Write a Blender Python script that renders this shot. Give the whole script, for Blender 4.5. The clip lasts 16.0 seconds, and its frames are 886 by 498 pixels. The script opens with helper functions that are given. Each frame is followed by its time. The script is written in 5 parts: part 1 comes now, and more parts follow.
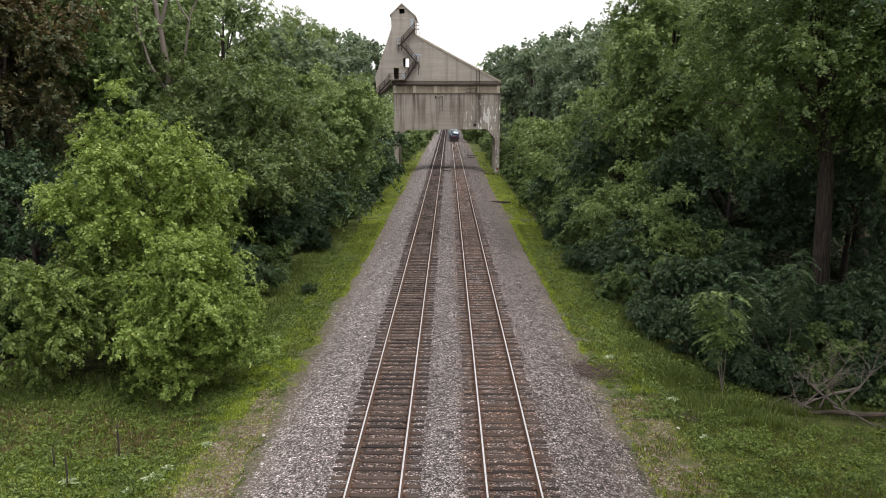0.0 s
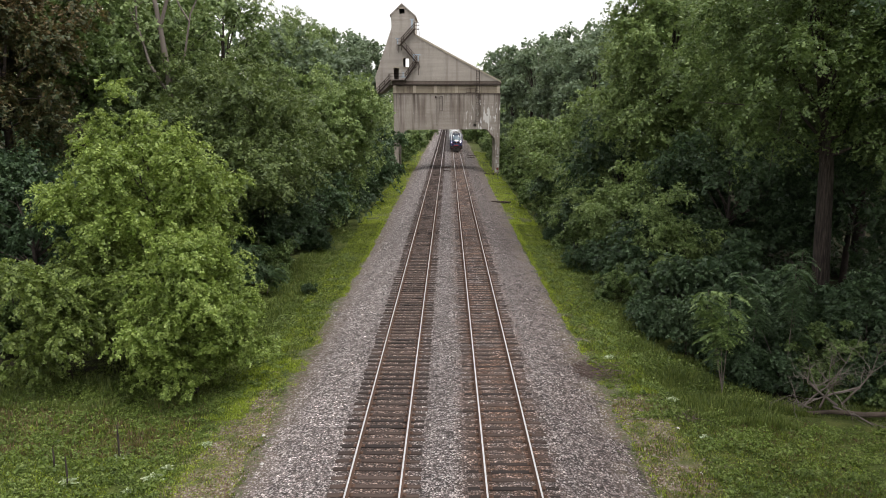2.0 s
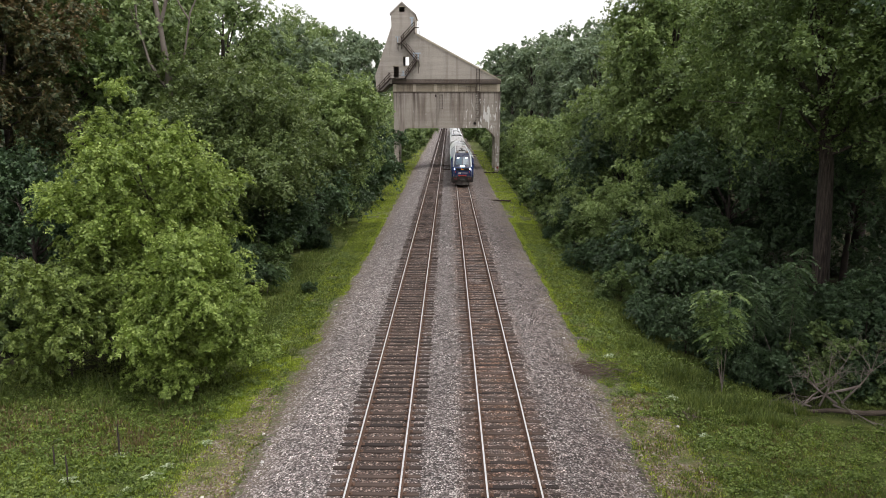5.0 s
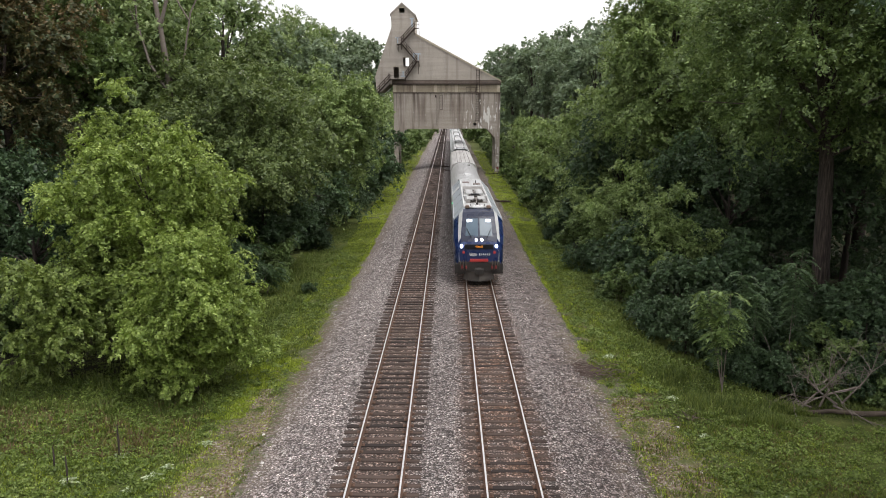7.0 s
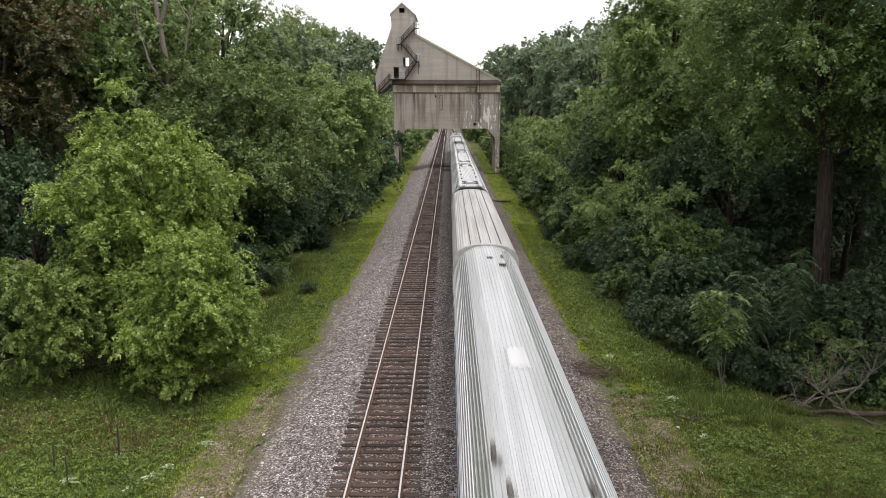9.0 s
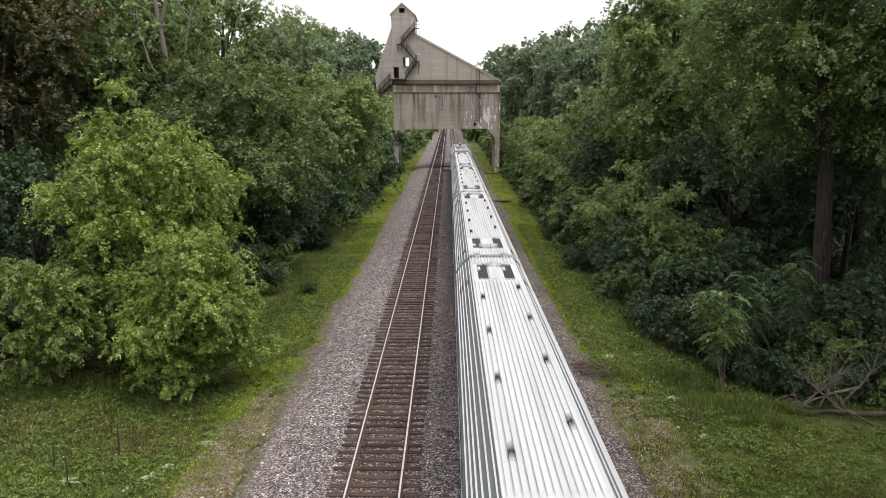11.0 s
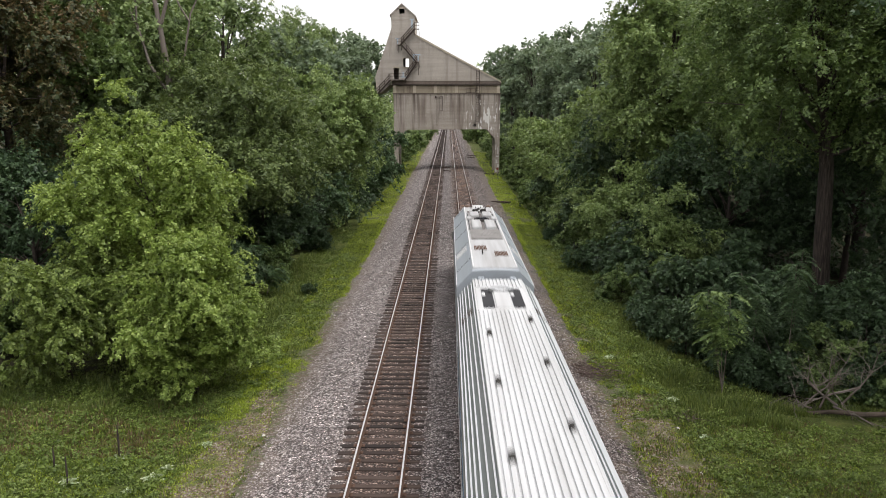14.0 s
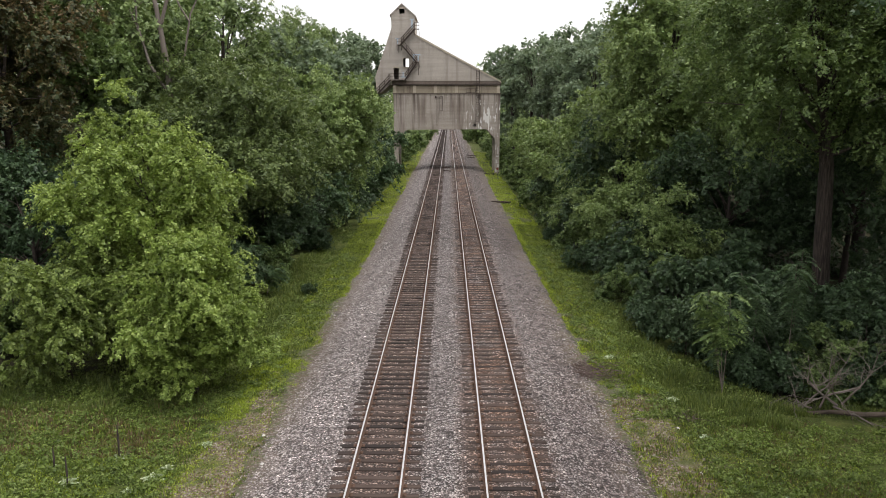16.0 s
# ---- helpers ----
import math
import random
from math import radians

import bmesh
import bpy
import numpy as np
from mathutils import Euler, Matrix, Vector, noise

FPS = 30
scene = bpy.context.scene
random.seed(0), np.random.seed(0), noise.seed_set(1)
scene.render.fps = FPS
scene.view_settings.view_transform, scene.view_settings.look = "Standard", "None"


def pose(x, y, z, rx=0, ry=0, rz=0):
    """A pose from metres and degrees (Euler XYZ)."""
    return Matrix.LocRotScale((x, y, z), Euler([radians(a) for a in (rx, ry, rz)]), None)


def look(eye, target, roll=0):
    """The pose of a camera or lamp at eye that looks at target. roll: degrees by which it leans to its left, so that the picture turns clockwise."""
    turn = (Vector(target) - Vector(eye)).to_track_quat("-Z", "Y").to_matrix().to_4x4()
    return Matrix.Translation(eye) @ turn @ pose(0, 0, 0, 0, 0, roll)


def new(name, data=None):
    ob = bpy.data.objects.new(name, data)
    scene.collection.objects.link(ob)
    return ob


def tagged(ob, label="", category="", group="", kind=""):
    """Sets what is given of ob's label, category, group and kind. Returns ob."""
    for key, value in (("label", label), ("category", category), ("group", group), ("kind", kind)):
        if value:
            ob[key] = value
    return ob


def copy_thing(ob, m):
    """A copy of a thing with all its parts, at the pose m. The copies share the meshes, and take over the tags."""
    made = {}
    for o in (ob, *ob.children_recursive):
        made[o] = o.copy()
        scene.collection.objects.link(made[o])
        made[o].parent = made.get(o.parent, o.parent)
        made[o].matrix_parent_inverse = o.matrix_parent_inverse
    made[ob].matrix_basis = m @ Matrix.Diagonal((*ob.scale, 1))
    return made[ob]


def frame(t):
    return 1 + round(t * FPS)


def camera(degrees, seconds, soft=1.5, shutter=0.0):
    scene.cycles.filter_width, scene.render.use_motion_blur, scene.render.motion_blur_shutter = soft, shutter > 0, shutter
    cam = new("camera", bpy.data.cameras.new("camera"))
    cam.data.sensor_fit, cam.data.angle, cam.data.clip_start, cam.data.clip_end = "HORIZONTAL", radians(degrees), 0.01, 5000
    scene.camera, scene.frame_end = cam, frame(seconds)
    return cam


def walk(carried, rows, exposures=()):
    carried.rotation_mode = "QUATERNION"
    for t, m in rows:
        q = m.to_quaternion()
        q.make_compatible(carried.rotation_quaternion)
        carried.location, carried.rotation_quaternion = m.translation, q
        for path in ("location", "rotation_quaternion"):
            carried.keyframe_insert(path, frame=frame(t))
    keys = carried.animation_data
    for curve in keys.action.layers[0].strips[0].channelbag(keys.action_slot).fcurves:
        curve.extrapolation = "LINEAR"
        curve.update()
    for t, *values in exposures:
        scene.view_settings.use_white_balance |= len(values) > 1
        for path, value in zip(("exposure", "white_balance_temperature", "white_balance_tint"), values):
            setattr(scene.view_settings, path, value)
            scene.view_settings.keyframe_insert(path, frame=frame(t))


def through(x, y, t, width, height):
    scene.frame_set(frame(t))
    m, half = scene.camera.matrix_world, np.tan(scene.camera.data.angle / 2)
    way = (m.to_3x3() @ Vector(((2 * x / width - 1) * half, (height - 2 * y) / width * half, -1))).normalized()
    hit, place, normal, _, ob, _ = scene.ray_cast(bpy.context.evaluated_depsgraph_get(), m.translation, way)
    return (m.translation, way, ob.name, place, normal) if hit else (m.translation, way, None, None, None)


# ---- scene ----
# ---- camera ----
# Rail tops lie at z = 0; y runs along the tracks, away from the camera.
cam = camera(59.56, 16.0, soft=0.2, shutter=0.5)
TILT = 79.62


def eye(drop):
    return pose(0, 0, 10.5, TILT + drop, 0, 0.41)


walk(cam, [(0, eye(0)), (2.1, eye(0)), (2.6, eye(-0.06)), (3.1, eye(-0.06)), (3.5, eye(-0.125)), (4.2, eye(-0.125)),
           (6.3, eye(-0.06)), (11.5, eye(-0.05)), (11.9, eye(0)), (16, eye(0))])

# ---- light: an overcast afternoon ----
SUN_UP, SUN_TURN = radians(66), radians(117)
world = bpy.data.worlds.new("world")
scene.world = world
world.use_nodes = True
wn = world.node_tree.nodes
wl = world.node_tree.links
sky = wn.new("ShaderNodeTexSky")
sky.sky_type, sky.sun_disc, sky.sun_elevation, sky.sun_rotation = "NISHITA", False, SUN_UP, SUN_TURN
dim = wn.new("ShaderNodeVectorMath")
dim.operation = "SCALE"
dim.inputs[3].default_value = 0.1
cloud = wn.new("ShaderNodeMix")
cloud.data_type = "RGBA"
cloud.inputs[0].default_value = 0.82
cloud.inputs[7].default_value = (1.0, 0.962, 0.955, 1)
wl.new(sky.outputs[0], dim.inputs[0])
wl.new(dim.outputs[0], cloud.inputs[6])
wl.new(cloud.outputs[2], wn["Background"].inputs[0])
wn["Background"].inputs[1].default_value = 1.0
sun = new("sun", bpy.data.lights.new("sun", "SUN"))
sun.data.energy, sun.data.angle, sun.data.color = 1.7, radians(38), (1, 0.97, 0.92)
sun.matrix_world = look((33, -17, 82), (0, 0, 0))
scene.view_settings.exposure = 0.38


# ---- materials ----
class Nodes:
    """A short way to write node materials."""

    def __init__(self, name):
        self.m = bpy.data.materials.new(name)
        self.m.use_nodes = True
        self.t = self.m.node_tree
        self.t.nodes.clear()
        self.out = self.t.nodes.new("ShaderNodeOutputMaterial")
        self.geo = self.t.nodes.new("ShaderNodeNewGeometry")

    def node(self, kind, **inputs):
        n = self.t.nodes.new(kind)
        return n

    def link(self, a, b):
        self.t.links.new(a, b)

    def noise(self, scale, detail=4, stretch=None, space="pos"):
        n = self.node("ShaderNodeTexNoise")
        n.inputs["Scale"].default_value = scale
        n.inputs["Detail"].default_value = detail
        src = self.geo.outputs["Position"]
        if space == "obj":
            src = self.node("ShaderNodeTexCoord").outputs["Object"]
        if stretch:
            mp = self.node("ShaderNodeMapping")
            mp.inputs["Scale"].default_value = stretch
            self.link(src, mp.inputs[0])
            src = mp.outputs[0]
        self.link(src, n.inputs["Vector"])
        return n.outputs["Fac"]

    def ramp(self, fac, stops):
        r = self.node("ShaderNodeValToRGB")
        e = r.color_ramp.elements
        while len(e) < len(stops):
            e.new(0.5)
        for el, (p, c) in zip(e, stops):
            el.position = p
            el.color = (*c, 1) if len(c) == 3 else c
        self.link(fac, r.inputs[0])
        return r.outputs[0]

    def step(self, fac, a, b):
        r = self.node("ShaderNodeMapRange")
        r.inputs[1].default_value, r.inputs[2].default_value = a, b
        self.link(fac, r.inputs[0])
        return r.outputs[0]

    def math(self, op, a, b=0.0):
        r = self.node("ShaderNodeMath")
        r.operation = op
        for i, v in enumerate((a, b)):
            if isinstance(v, (int, float)):
                r.inputs[i].default_value = v
            else:
                self.link(v, r.inputs[i])
        return r.outputs[0]

    def mix(self, fac, a, b, blend="MIX"):
        r = self.node("ShaderNodeMix")
        r.data_type = "RGBA"
        r.blend_type = blend
        for i, v in ((0, fac), (6, a), (7, b)):
            if isinstance(v, (int, float)):
                r.inputs[i].default_value = v
            elif isinstance(v, tuple):
                r.inputs[i].default_value = (*v, 1)
            else:
                self.link(v, r.inputs[i])
        return r.outputs[2]

    def bump(self, height, strength, distance):
        b = self.node("ShaderNodeBump")
        b.inputs["Strength"].default_value, b.inputs["Distance"].default_value = strength, distance
        self.link(height, b.inputs["Height"])
        return b.outputs[0]

    def finish(self, color, rough=0.8, metal=0.0, normal=None, emit=None, spec=0.5):
        p = self.node("ShaderNodeBsdfPrincipled")
        for key, v in (("Base Color", color), ("Roughness", rough), ("Metallic", metal)):
            if isinstance(v, tuple):
                p.inputs[key].default_value = (*v, 1)
            elif isinstance(v, (int, float)):
                p.inputs[key].default_value = v
            else:
                self.link(v, p.inputs[key])
        p.inputs["Specular IOR Level"].default_value = spec
        if normal:
            self.link(normal, p.inputs["Normal"])
        if emit:
            p.inputs["Emission Color"].default_value = (*emit[0], 1)
            p.inputs["Emission Strength"].default_value = emit[1]
        self.link(p.outputs[0], self.out.inputs[0])
        self.bsdf = p
        return self.m


def grainy(name, a, b, scale=3.0, rough=0.7, metal=0.0, depth=0.004, fine=40.0, spec=0.5, space="obj"):
    """A surface of two tones, mottled at two scales, with fine relief."""
    n = Nodes(name)
    big, small = n.noise(scale, 5, space=space), n.noise(fine, 3, space=space)
    f = n.math("ADD", n.math("MULTIPLY", big, 0.65), n.math("MULTIPLY", small, 0.35))
    color = n.ramp(f, [(0.3, a), (0.7, b)])
    r = n.math("ADD", n.math("MULTIPLY", big, 0.2), rough - 0.1)
    return n.finish(color, r, metal, n.bump(small, 0.5, depth), spec=spec)


def glowing(name, color, strength):
    n = Nodes(name)
    return n.finish(color, 0.3, 0.0, None, (color, strength))


def leaf_material(name, dark, mid, light, through=0.27):
    """Leaves: each one has its own tone, with a slow drift over the crown."""
    n = Nodes(name)
    rnd = n.geo.outputs["Random Per Island"]
    drift = n.math("ADD", n.math("MULTIPLY", n.noise(0.3, 2), 0.5), n.math("MULTIPLY", n.noise(1.7, 2), 0.5))
    f = n.math("ADD", n.math("MULTIPLY", rnd, 0.6), n.math("MULTIPLY", n.step(drift, 0.28, 0.72), 0.4))
    dark, light = tuple(v * 0.62 for v in dark), tuple(v * 1.2 for v in light)
    color = n.ramp(f, [(0.12, dark), (0.5, mid), (0.88, light)])
    n.finish(color, 0.45, 0.0, spec=0.4)
    tr = n.node("ShaderNodeBsdfTranslucent")
    n.link(n.mix(0.5, color, (light[0] * 1.3, light[1] * 1.3, light[2] * 0.8)), tr.inputs[0])
    mx = n.node("ShaderNodeMixShader")
    mx.inputs[0].default_value = through
    n.link(n.bsdf.outputs[0], mx.inputs[1])
    n.link(tr.outputs[0], mx.inputs[2])
    n.link(mx.outputs[0], n.out.inputs[0])
    return n.m


def gravelly_dirt(n):
    """Tan trodden dirt with small stones pressed in, shared by the ballast's edge and the verge."""
    v = n.node("ShaderNodeTexVoronoi")
    v.inputs["Scale"].default_value = 17
    n.link(n.geo.outputs["Position"], v.inputs["Vector"])
    sep = n.node("ShaderNodeSeparateColor")
    n.link(v.outputs["Color"], sep.inputs[0])
    soil = n.ramp(n.noise(9, 5), [(0.3, (0.095, 0.068, 0.043)), (0.7, (0.225, 0.168, 0.112))])
    stone = n.ramp(sep.outputs[1], [(0.0, (0.1, 0.08, 0.064)), (0.6, (0.25, 0.21, 0.172)), (1.0, (0.46, 0.42, 0.37))])
    return n.mix(n.math("MULTIPLY", n.step(sep.outputs[0], 0.45, 0.5), 0.8), soil, stone)


def ballast_material():
    n = Nodes("crushed_stone")
    v = n.node("ShaderNodeTexVoronoi")
    v.inputs["Scale"].default_value = 13
    n.link(n.geo.outputs["Position"], v.inputs["Vector"])
    v2 = n.node("ShaderNodeTexVoronoi")
    v2.inputs["Scale"].default_value = 27
    n.link(n.geo.outputs["Position"], v2.inputs["Vector"])
    sep = n.node("ShaderNodeSeparateColor")
    n.link(v.outputs["Color"], sep.inputs[0])
    stones = n.ramp(sep.outputs[0], [(0.0, (0.1, 0.08, 0.077)), (0.4, (0.265, 0.22, 0.212)), (0.75, (0.43, 0.375, 0.365)), (1.0, (0.84, 0.79, 0.77))])
    gap = n.step(v.outputs["Distance"], 0.3, 0.62)
    stones = n.mix(n.math("MULTIPLY", gap, 0.9), stones, (0.05, 0.042, 0.038))
    # drifts of lighter and darker stone, from a hand's width up to a stride
    for scale, low, high in ((6.5, 0.62, 1.3), (2.6, 0.76, 1.18)):
        w = n.node("ShaderNodeTexVoronoi")
        w.inputs["Scale"].default_value = scale
        n.link(n.geo.outputs["Position"], w.inputs["Vector"])
        tone = n.node("ShaderNodeSeparateColor")
        n.link(w.outputs["Color"], tone.inputs[0])
        stones = n.mix(1.0, stones, n.ramp(tone.outputs[1], [(0.0, (low, low, low)), (1.0, (high, high, high))]), "MULTIPLY")
    x = n.node("ShaderNodeSeparateXYZ")
    n.link(n.geo.outputs["Position"], x.inputs[0])
    slow = n.noise(0.5, 4)
    # rust and brake dust under the used track, pale dust on the outer shoulders
    near = n.math("ABSOLUTE", n.math("SUBTRACT", x.outputs[0], 1.84))
    rust = n.math("MULTIPLY", n.step(near, 1.75, 0.8), n.step(n.noise(0.9, 4), 0.3, 0.6))
    near2 = n.math("ABSOLUTE", n.math("ADD", x.outputs[0], 2.1))
    dust = n.math("MULTIPLY", n.step(near2, 1.5, 0.5), 0.4)
    c = n.mix(n.math("MULTIPLY", rust, 0.9), stones, (0.84, 0.56, 0.4), "MULTIPLY")
    c = n.mix(n.math("MULTIPLY", rust, 0.12), c, (0.22, 0.115, 0.06))
    c = n.mix(n.math("MULTIPLY", dust, 2.2), c, (0.8, 0.63, 0.53), "MULTIPLY")
    c = n.mix(n.math("MULTIPLY", n.step(x.outputs[0], -3.2, -4.0), 0.8), c, n.mix(1.0, stones, (1.5, 1.5, 1.5), "MULTIPLY"))
    c = n.mix(n.math("MULTIPLY", n.step(x.outputs[0], -5.1, -6.3), n.step(n.noise(0.8, 5), 0.28, 0.5)), c, gravelly_dirt(n))
    side = n.step(x.outputs[0], 2.9, 4.4)
    c = n.mix(n.math("MULTIPLY", side, n.math("ADD", n.math("MULTIPLY", n.step(slow, 0.35, 0.62), 0.45), 0.45)), c, (0.86, 0.79, 0.76), "MULTIPLY")
    c = n.mix(n.math("MULTIPLY", n.step(x.outputs[0], 4.8, 5.8), n.step(n.noise(0.8, 5), 0.4, 0.6)), c, gravelly_dirt(n))
    # moss and small weeds creep over the outer stones
    edge = n.math("ABSOLUTE", n.math("ADD", x.outputs[0], 0.1))
    moss = n.step(n.math("ADD", n.math("MULTIPLY", n.step(edge, 4.8, 6.9), 0.42), n.math("MULTIPLY", n.noise(5.5, 6), 0.8)), 0.66, 0.74)
    c = n.mix(n.math("MULTIPLY", moss, 0.75), c, n.ramp(n.noise(16, 3), [(0.3, (0.06, 0.085, 0.025)), (0.7, (0.17, 0.19, 0.07))]))
    return n.finish(c, 0.9, 0, n.bump(n.math("ADD", v.outputs["Distance"], v2.outputs["Distance"]), 1.0, -0.05))


def ground_material():
    n = Nodes("verge")
    x = n.node("ShaderNodeSeparateXYZ")
    n.link(n.geo.outputs["Position"], x.inputs[0])
    slow, mid, fine = n.noise(0.3, 4), n.noise(1.6, 5), n.noise(18, 4)
    grass = n.ramp(n.math("ADD", n.math("MULTIPLY", mid, 0.6), n.math("MULTIPLY", fine, 0.4)),
                   [(0.3, (0.04, 0.05, 0.016)), (0.5, (0.085, 0.11, 0.026)), (0.7, (0.17, 0.16, 0.06))])
    dirt = gravelly_dirt(n)
    litter = n.ramp(mid, [(0.3, (0.02, 0.022, 0.01)), (0.7, (0.05, 0.045, 0.022))])
    off = n.math("ABSOLUTE", n.math("ADD", x.outputs[0], n.math("MULTIPLY", n.math("SUBTRACT", mid, 0.5), 3.2)))
    wide = n.step(x.outputs[1], 38, 26)
    off = n.math("SUBTRACT", off, n.math("MULTIPLY", wide, 1.0))
    bare = n.step(off, 8.0, 6.7)
    far = n.math("ADD", n.step(x.outputs[1], 55, 32), 0.15)
    c = n.mix(n.math("MULTIPLY", bare, n.math("MULTIPLY", n.step(n.noise(1.1, 6), 0.34, 0.52), far)), grass, dirt)
    c = n.mix(n.math("MULTIPLY", n.step(off, 11.5, 13), n.step(x.outputs[1], 29.0, 31.0)), c, litter)
    return n.finish(c, 0.95, 0, n.bump(n.math("ADD", fine, mid), 0.8, 0.06), spec=0.2)


def concrete_material(name, a, b, streaky=True, peel=False, runs=0.6):
    n = Nodes(name)
    x = n.node("ShaderNodeSeparateXYZ")
    n.link(n.geo.outputs["Position"], x.inputs[0])
    boards = n.noise(1.0, 4, (0.15, 0.15, 2.6))
    streak = n.noise(1.0, 5, (1.3, 1.3, 0.12))
    fine = n.noise(6, 5)
    base = n.ramp(n.math("ADD", n.math("MULTIPLY", boards, 0.5), n.math("MULTIPLY", fine, 0.5)), [(0.35, a), (0.65, b)])
    if streaky:
        base = n.mix(n.math("MULTIPLY", n.step(streak, 0.5, 0.7), runs), base, (0.12, 0.085, 0.065))
        base = n.mix(n.math("MULTIPLY", n.step(n.noise(0.35, 3), 0.5, 0.75), 0.25), base, (0.17, 0.13, 0.1))
    if peel:
        wet = n.math("MULTIPLY", n.step(n.noise(1.0, 4, (2.4, 2.4, 0.05)), 0.46, 0.66), n.step(x.outputs[2], 7.5, 12.8))
        base = n.mix(n.math("MULTIPLY", wet, 0.8), base, (0.085, 0.066, 0.055))
        spot = n.noise(1.0, 6, (3.6, 3.6, 0.7))
        zone = n.math("MULTIPLY", n.step(x.outputs[0], 1.5, 5.5), n.math("MULTIPLY", n.step(x.outputs[2], 13.2, 9.5), n.step(x.outputs[2], 4.0, 7.0)))
        mask = n.step(n.math("ADD", spot, n.math("MULTIPLY", zone, 0.17)), 0.715, 0.745)
        base = n.mix(mask, base, (0.8, 0.78, 0.75))
    return n.finish(base, 0.9, 0, n.bump(n.math("ADD", fine, boards), 0.5, 0.02), spec=0.3)


def timber_material():
    n = Nodes("weathered_tie_wood")
    info = n.node("ShaderNodeObjectInfo")
    grain = n.noise(1.0, 5, (1.2, 22, 22), "obj")
    f = n.math("ADD", n.math("MULTIPLY", grain, 0.55), n.math("MULTIPLY", info.outputs["Random"], 0.45))
    c = n.ramp(f, [(0.25, (0.018, 0.012, 0.01)), (0.55, (0.052, 0.034, 0.027)), (0.85, (0.125, 0.088, 0.072))])
    return n.finish(c, 0.9, 0, n.bump(grain, 0.8, 0.012))


def furrowed_bark():
    """Deep upright furrows between paler ridges."""
    n = Nodes("furrowed_brown_bark")
    ridge = n.noise(1.0, 4, (16, 16, 1.1))
    fine = n.noise(22, 3)
    c = n.ramp(n.math("ADD", n.math("MULTIPLY", ridge, 0.75), n.math("MULTIPLY", fine, 0.25)), [(0.36, (0.016, 0.012, 0.01)), (0.52, (0.06, 0.046, 0.038)), (0.68, (0.125, 0.1, 0.085))])
    return n.finish(c, 0.95, 0, n.bump(ridge, 1.0, 0.06))


def silver_material(name, tone, rough, dirt=0.35, metal=0.9):
    n = Nodes(name)
    streak = n.noise(1.0, 5, (3, 0.12, 3), "obj")
    fine = n.noise(14, 3, space="obj")
    c = n.mix(n.math("MULTIPLY", n.step(streak, 0.4, 0.75), dirt), tone, (0.2, 0.18, 0.16))
    r = n.math("ADD", n.math("MULTIPLY", streak, 0.25), rough)
    return n.finish(c, r, metal, n.bump(fine, 0.15, 0.002))


M_BALLAST, M_GROUND, M_TIE = ballast_material(), ground_material(), timber_material()
M_STONE = leaf_material("loose_stone", (0.13, 0.105, 0.1), (0.3, 0.255, 0.245), (0.58, 0.53, 0.51), 0.0)
M_RAILTOP = grainy("polished_rail_steel", (0.72, 0.715, 0.71), (0.86, 0.855, 0.85), 2, 0.36, 0.9, 0.0005)
M_RUST = grainy("rusty_steel", (0.075, 0.042, 0.028), (0.16, 0.09, 0.06), 4, 0.85, 0.1)
M_CONC = concrete_material("board_marked_concrete", (0.4, 0.355, 0.31), (0.53, 0.48, 0.43), runs=0.3)
M_CONC_PEEL = concrete_material("stained_concrete_with_flaking_paint", (0.36, 0.316, 0.275), (0.5, 0.445, 0.392), True, True)
M_CONC_PALE = concrete_material("pale_concrete", (0.44, 0.385, 0.3), (0.56, 0.49, 0.39), False)
M_CONC_BAND = concrete_material("buff_stained_concrete", (0.33, 0.28, 0.21), (0.47, 0.41, 0.32))
M_CONC_DARK = concrete_material("dark_streaked_concrete", (0.10, 0.08, 0.068), (0.2, 0.165, 0.14))
M_IRON = grainy("brown_painted_iron", (0.035, 0.026, 0.022), (0.08, 0.055, 0.045), 3, 0.8, 0.2)
M_PAINT_WHITE = grainy("chalky_white_paint", (0.5, 0.48, 0.46), (0.72, 0.7, 0.68), 3, 0.8)
M_PAINT_RED = grainy("dull_red_spray_paint", (0.22, 0.05, 0.04), (0.33, 0.09, 0.07), 3, 0.8)
M_PAINT_BLUE = grainy("faded_light_blue_spray_paint", (0.42, 0.5, 0.58), (0.5, 0.58, 0.66), 3, 0.8)
M_BARK = grainy("grey_brown_bark", (0.028, 0.021, 0.018), (0.075, 0.056, 0.047), 1.5, 0.95, 0, 0.05, 9)
M_BARK_FURROWED = furrowed_bark()
M_BARK_PALE = grainy("bare_pale_dead_wood", (0.13, 0.105, 0.09), (0.26, 0.22, 0.195), 1.5, 0.9, 0, 0.02, 14)
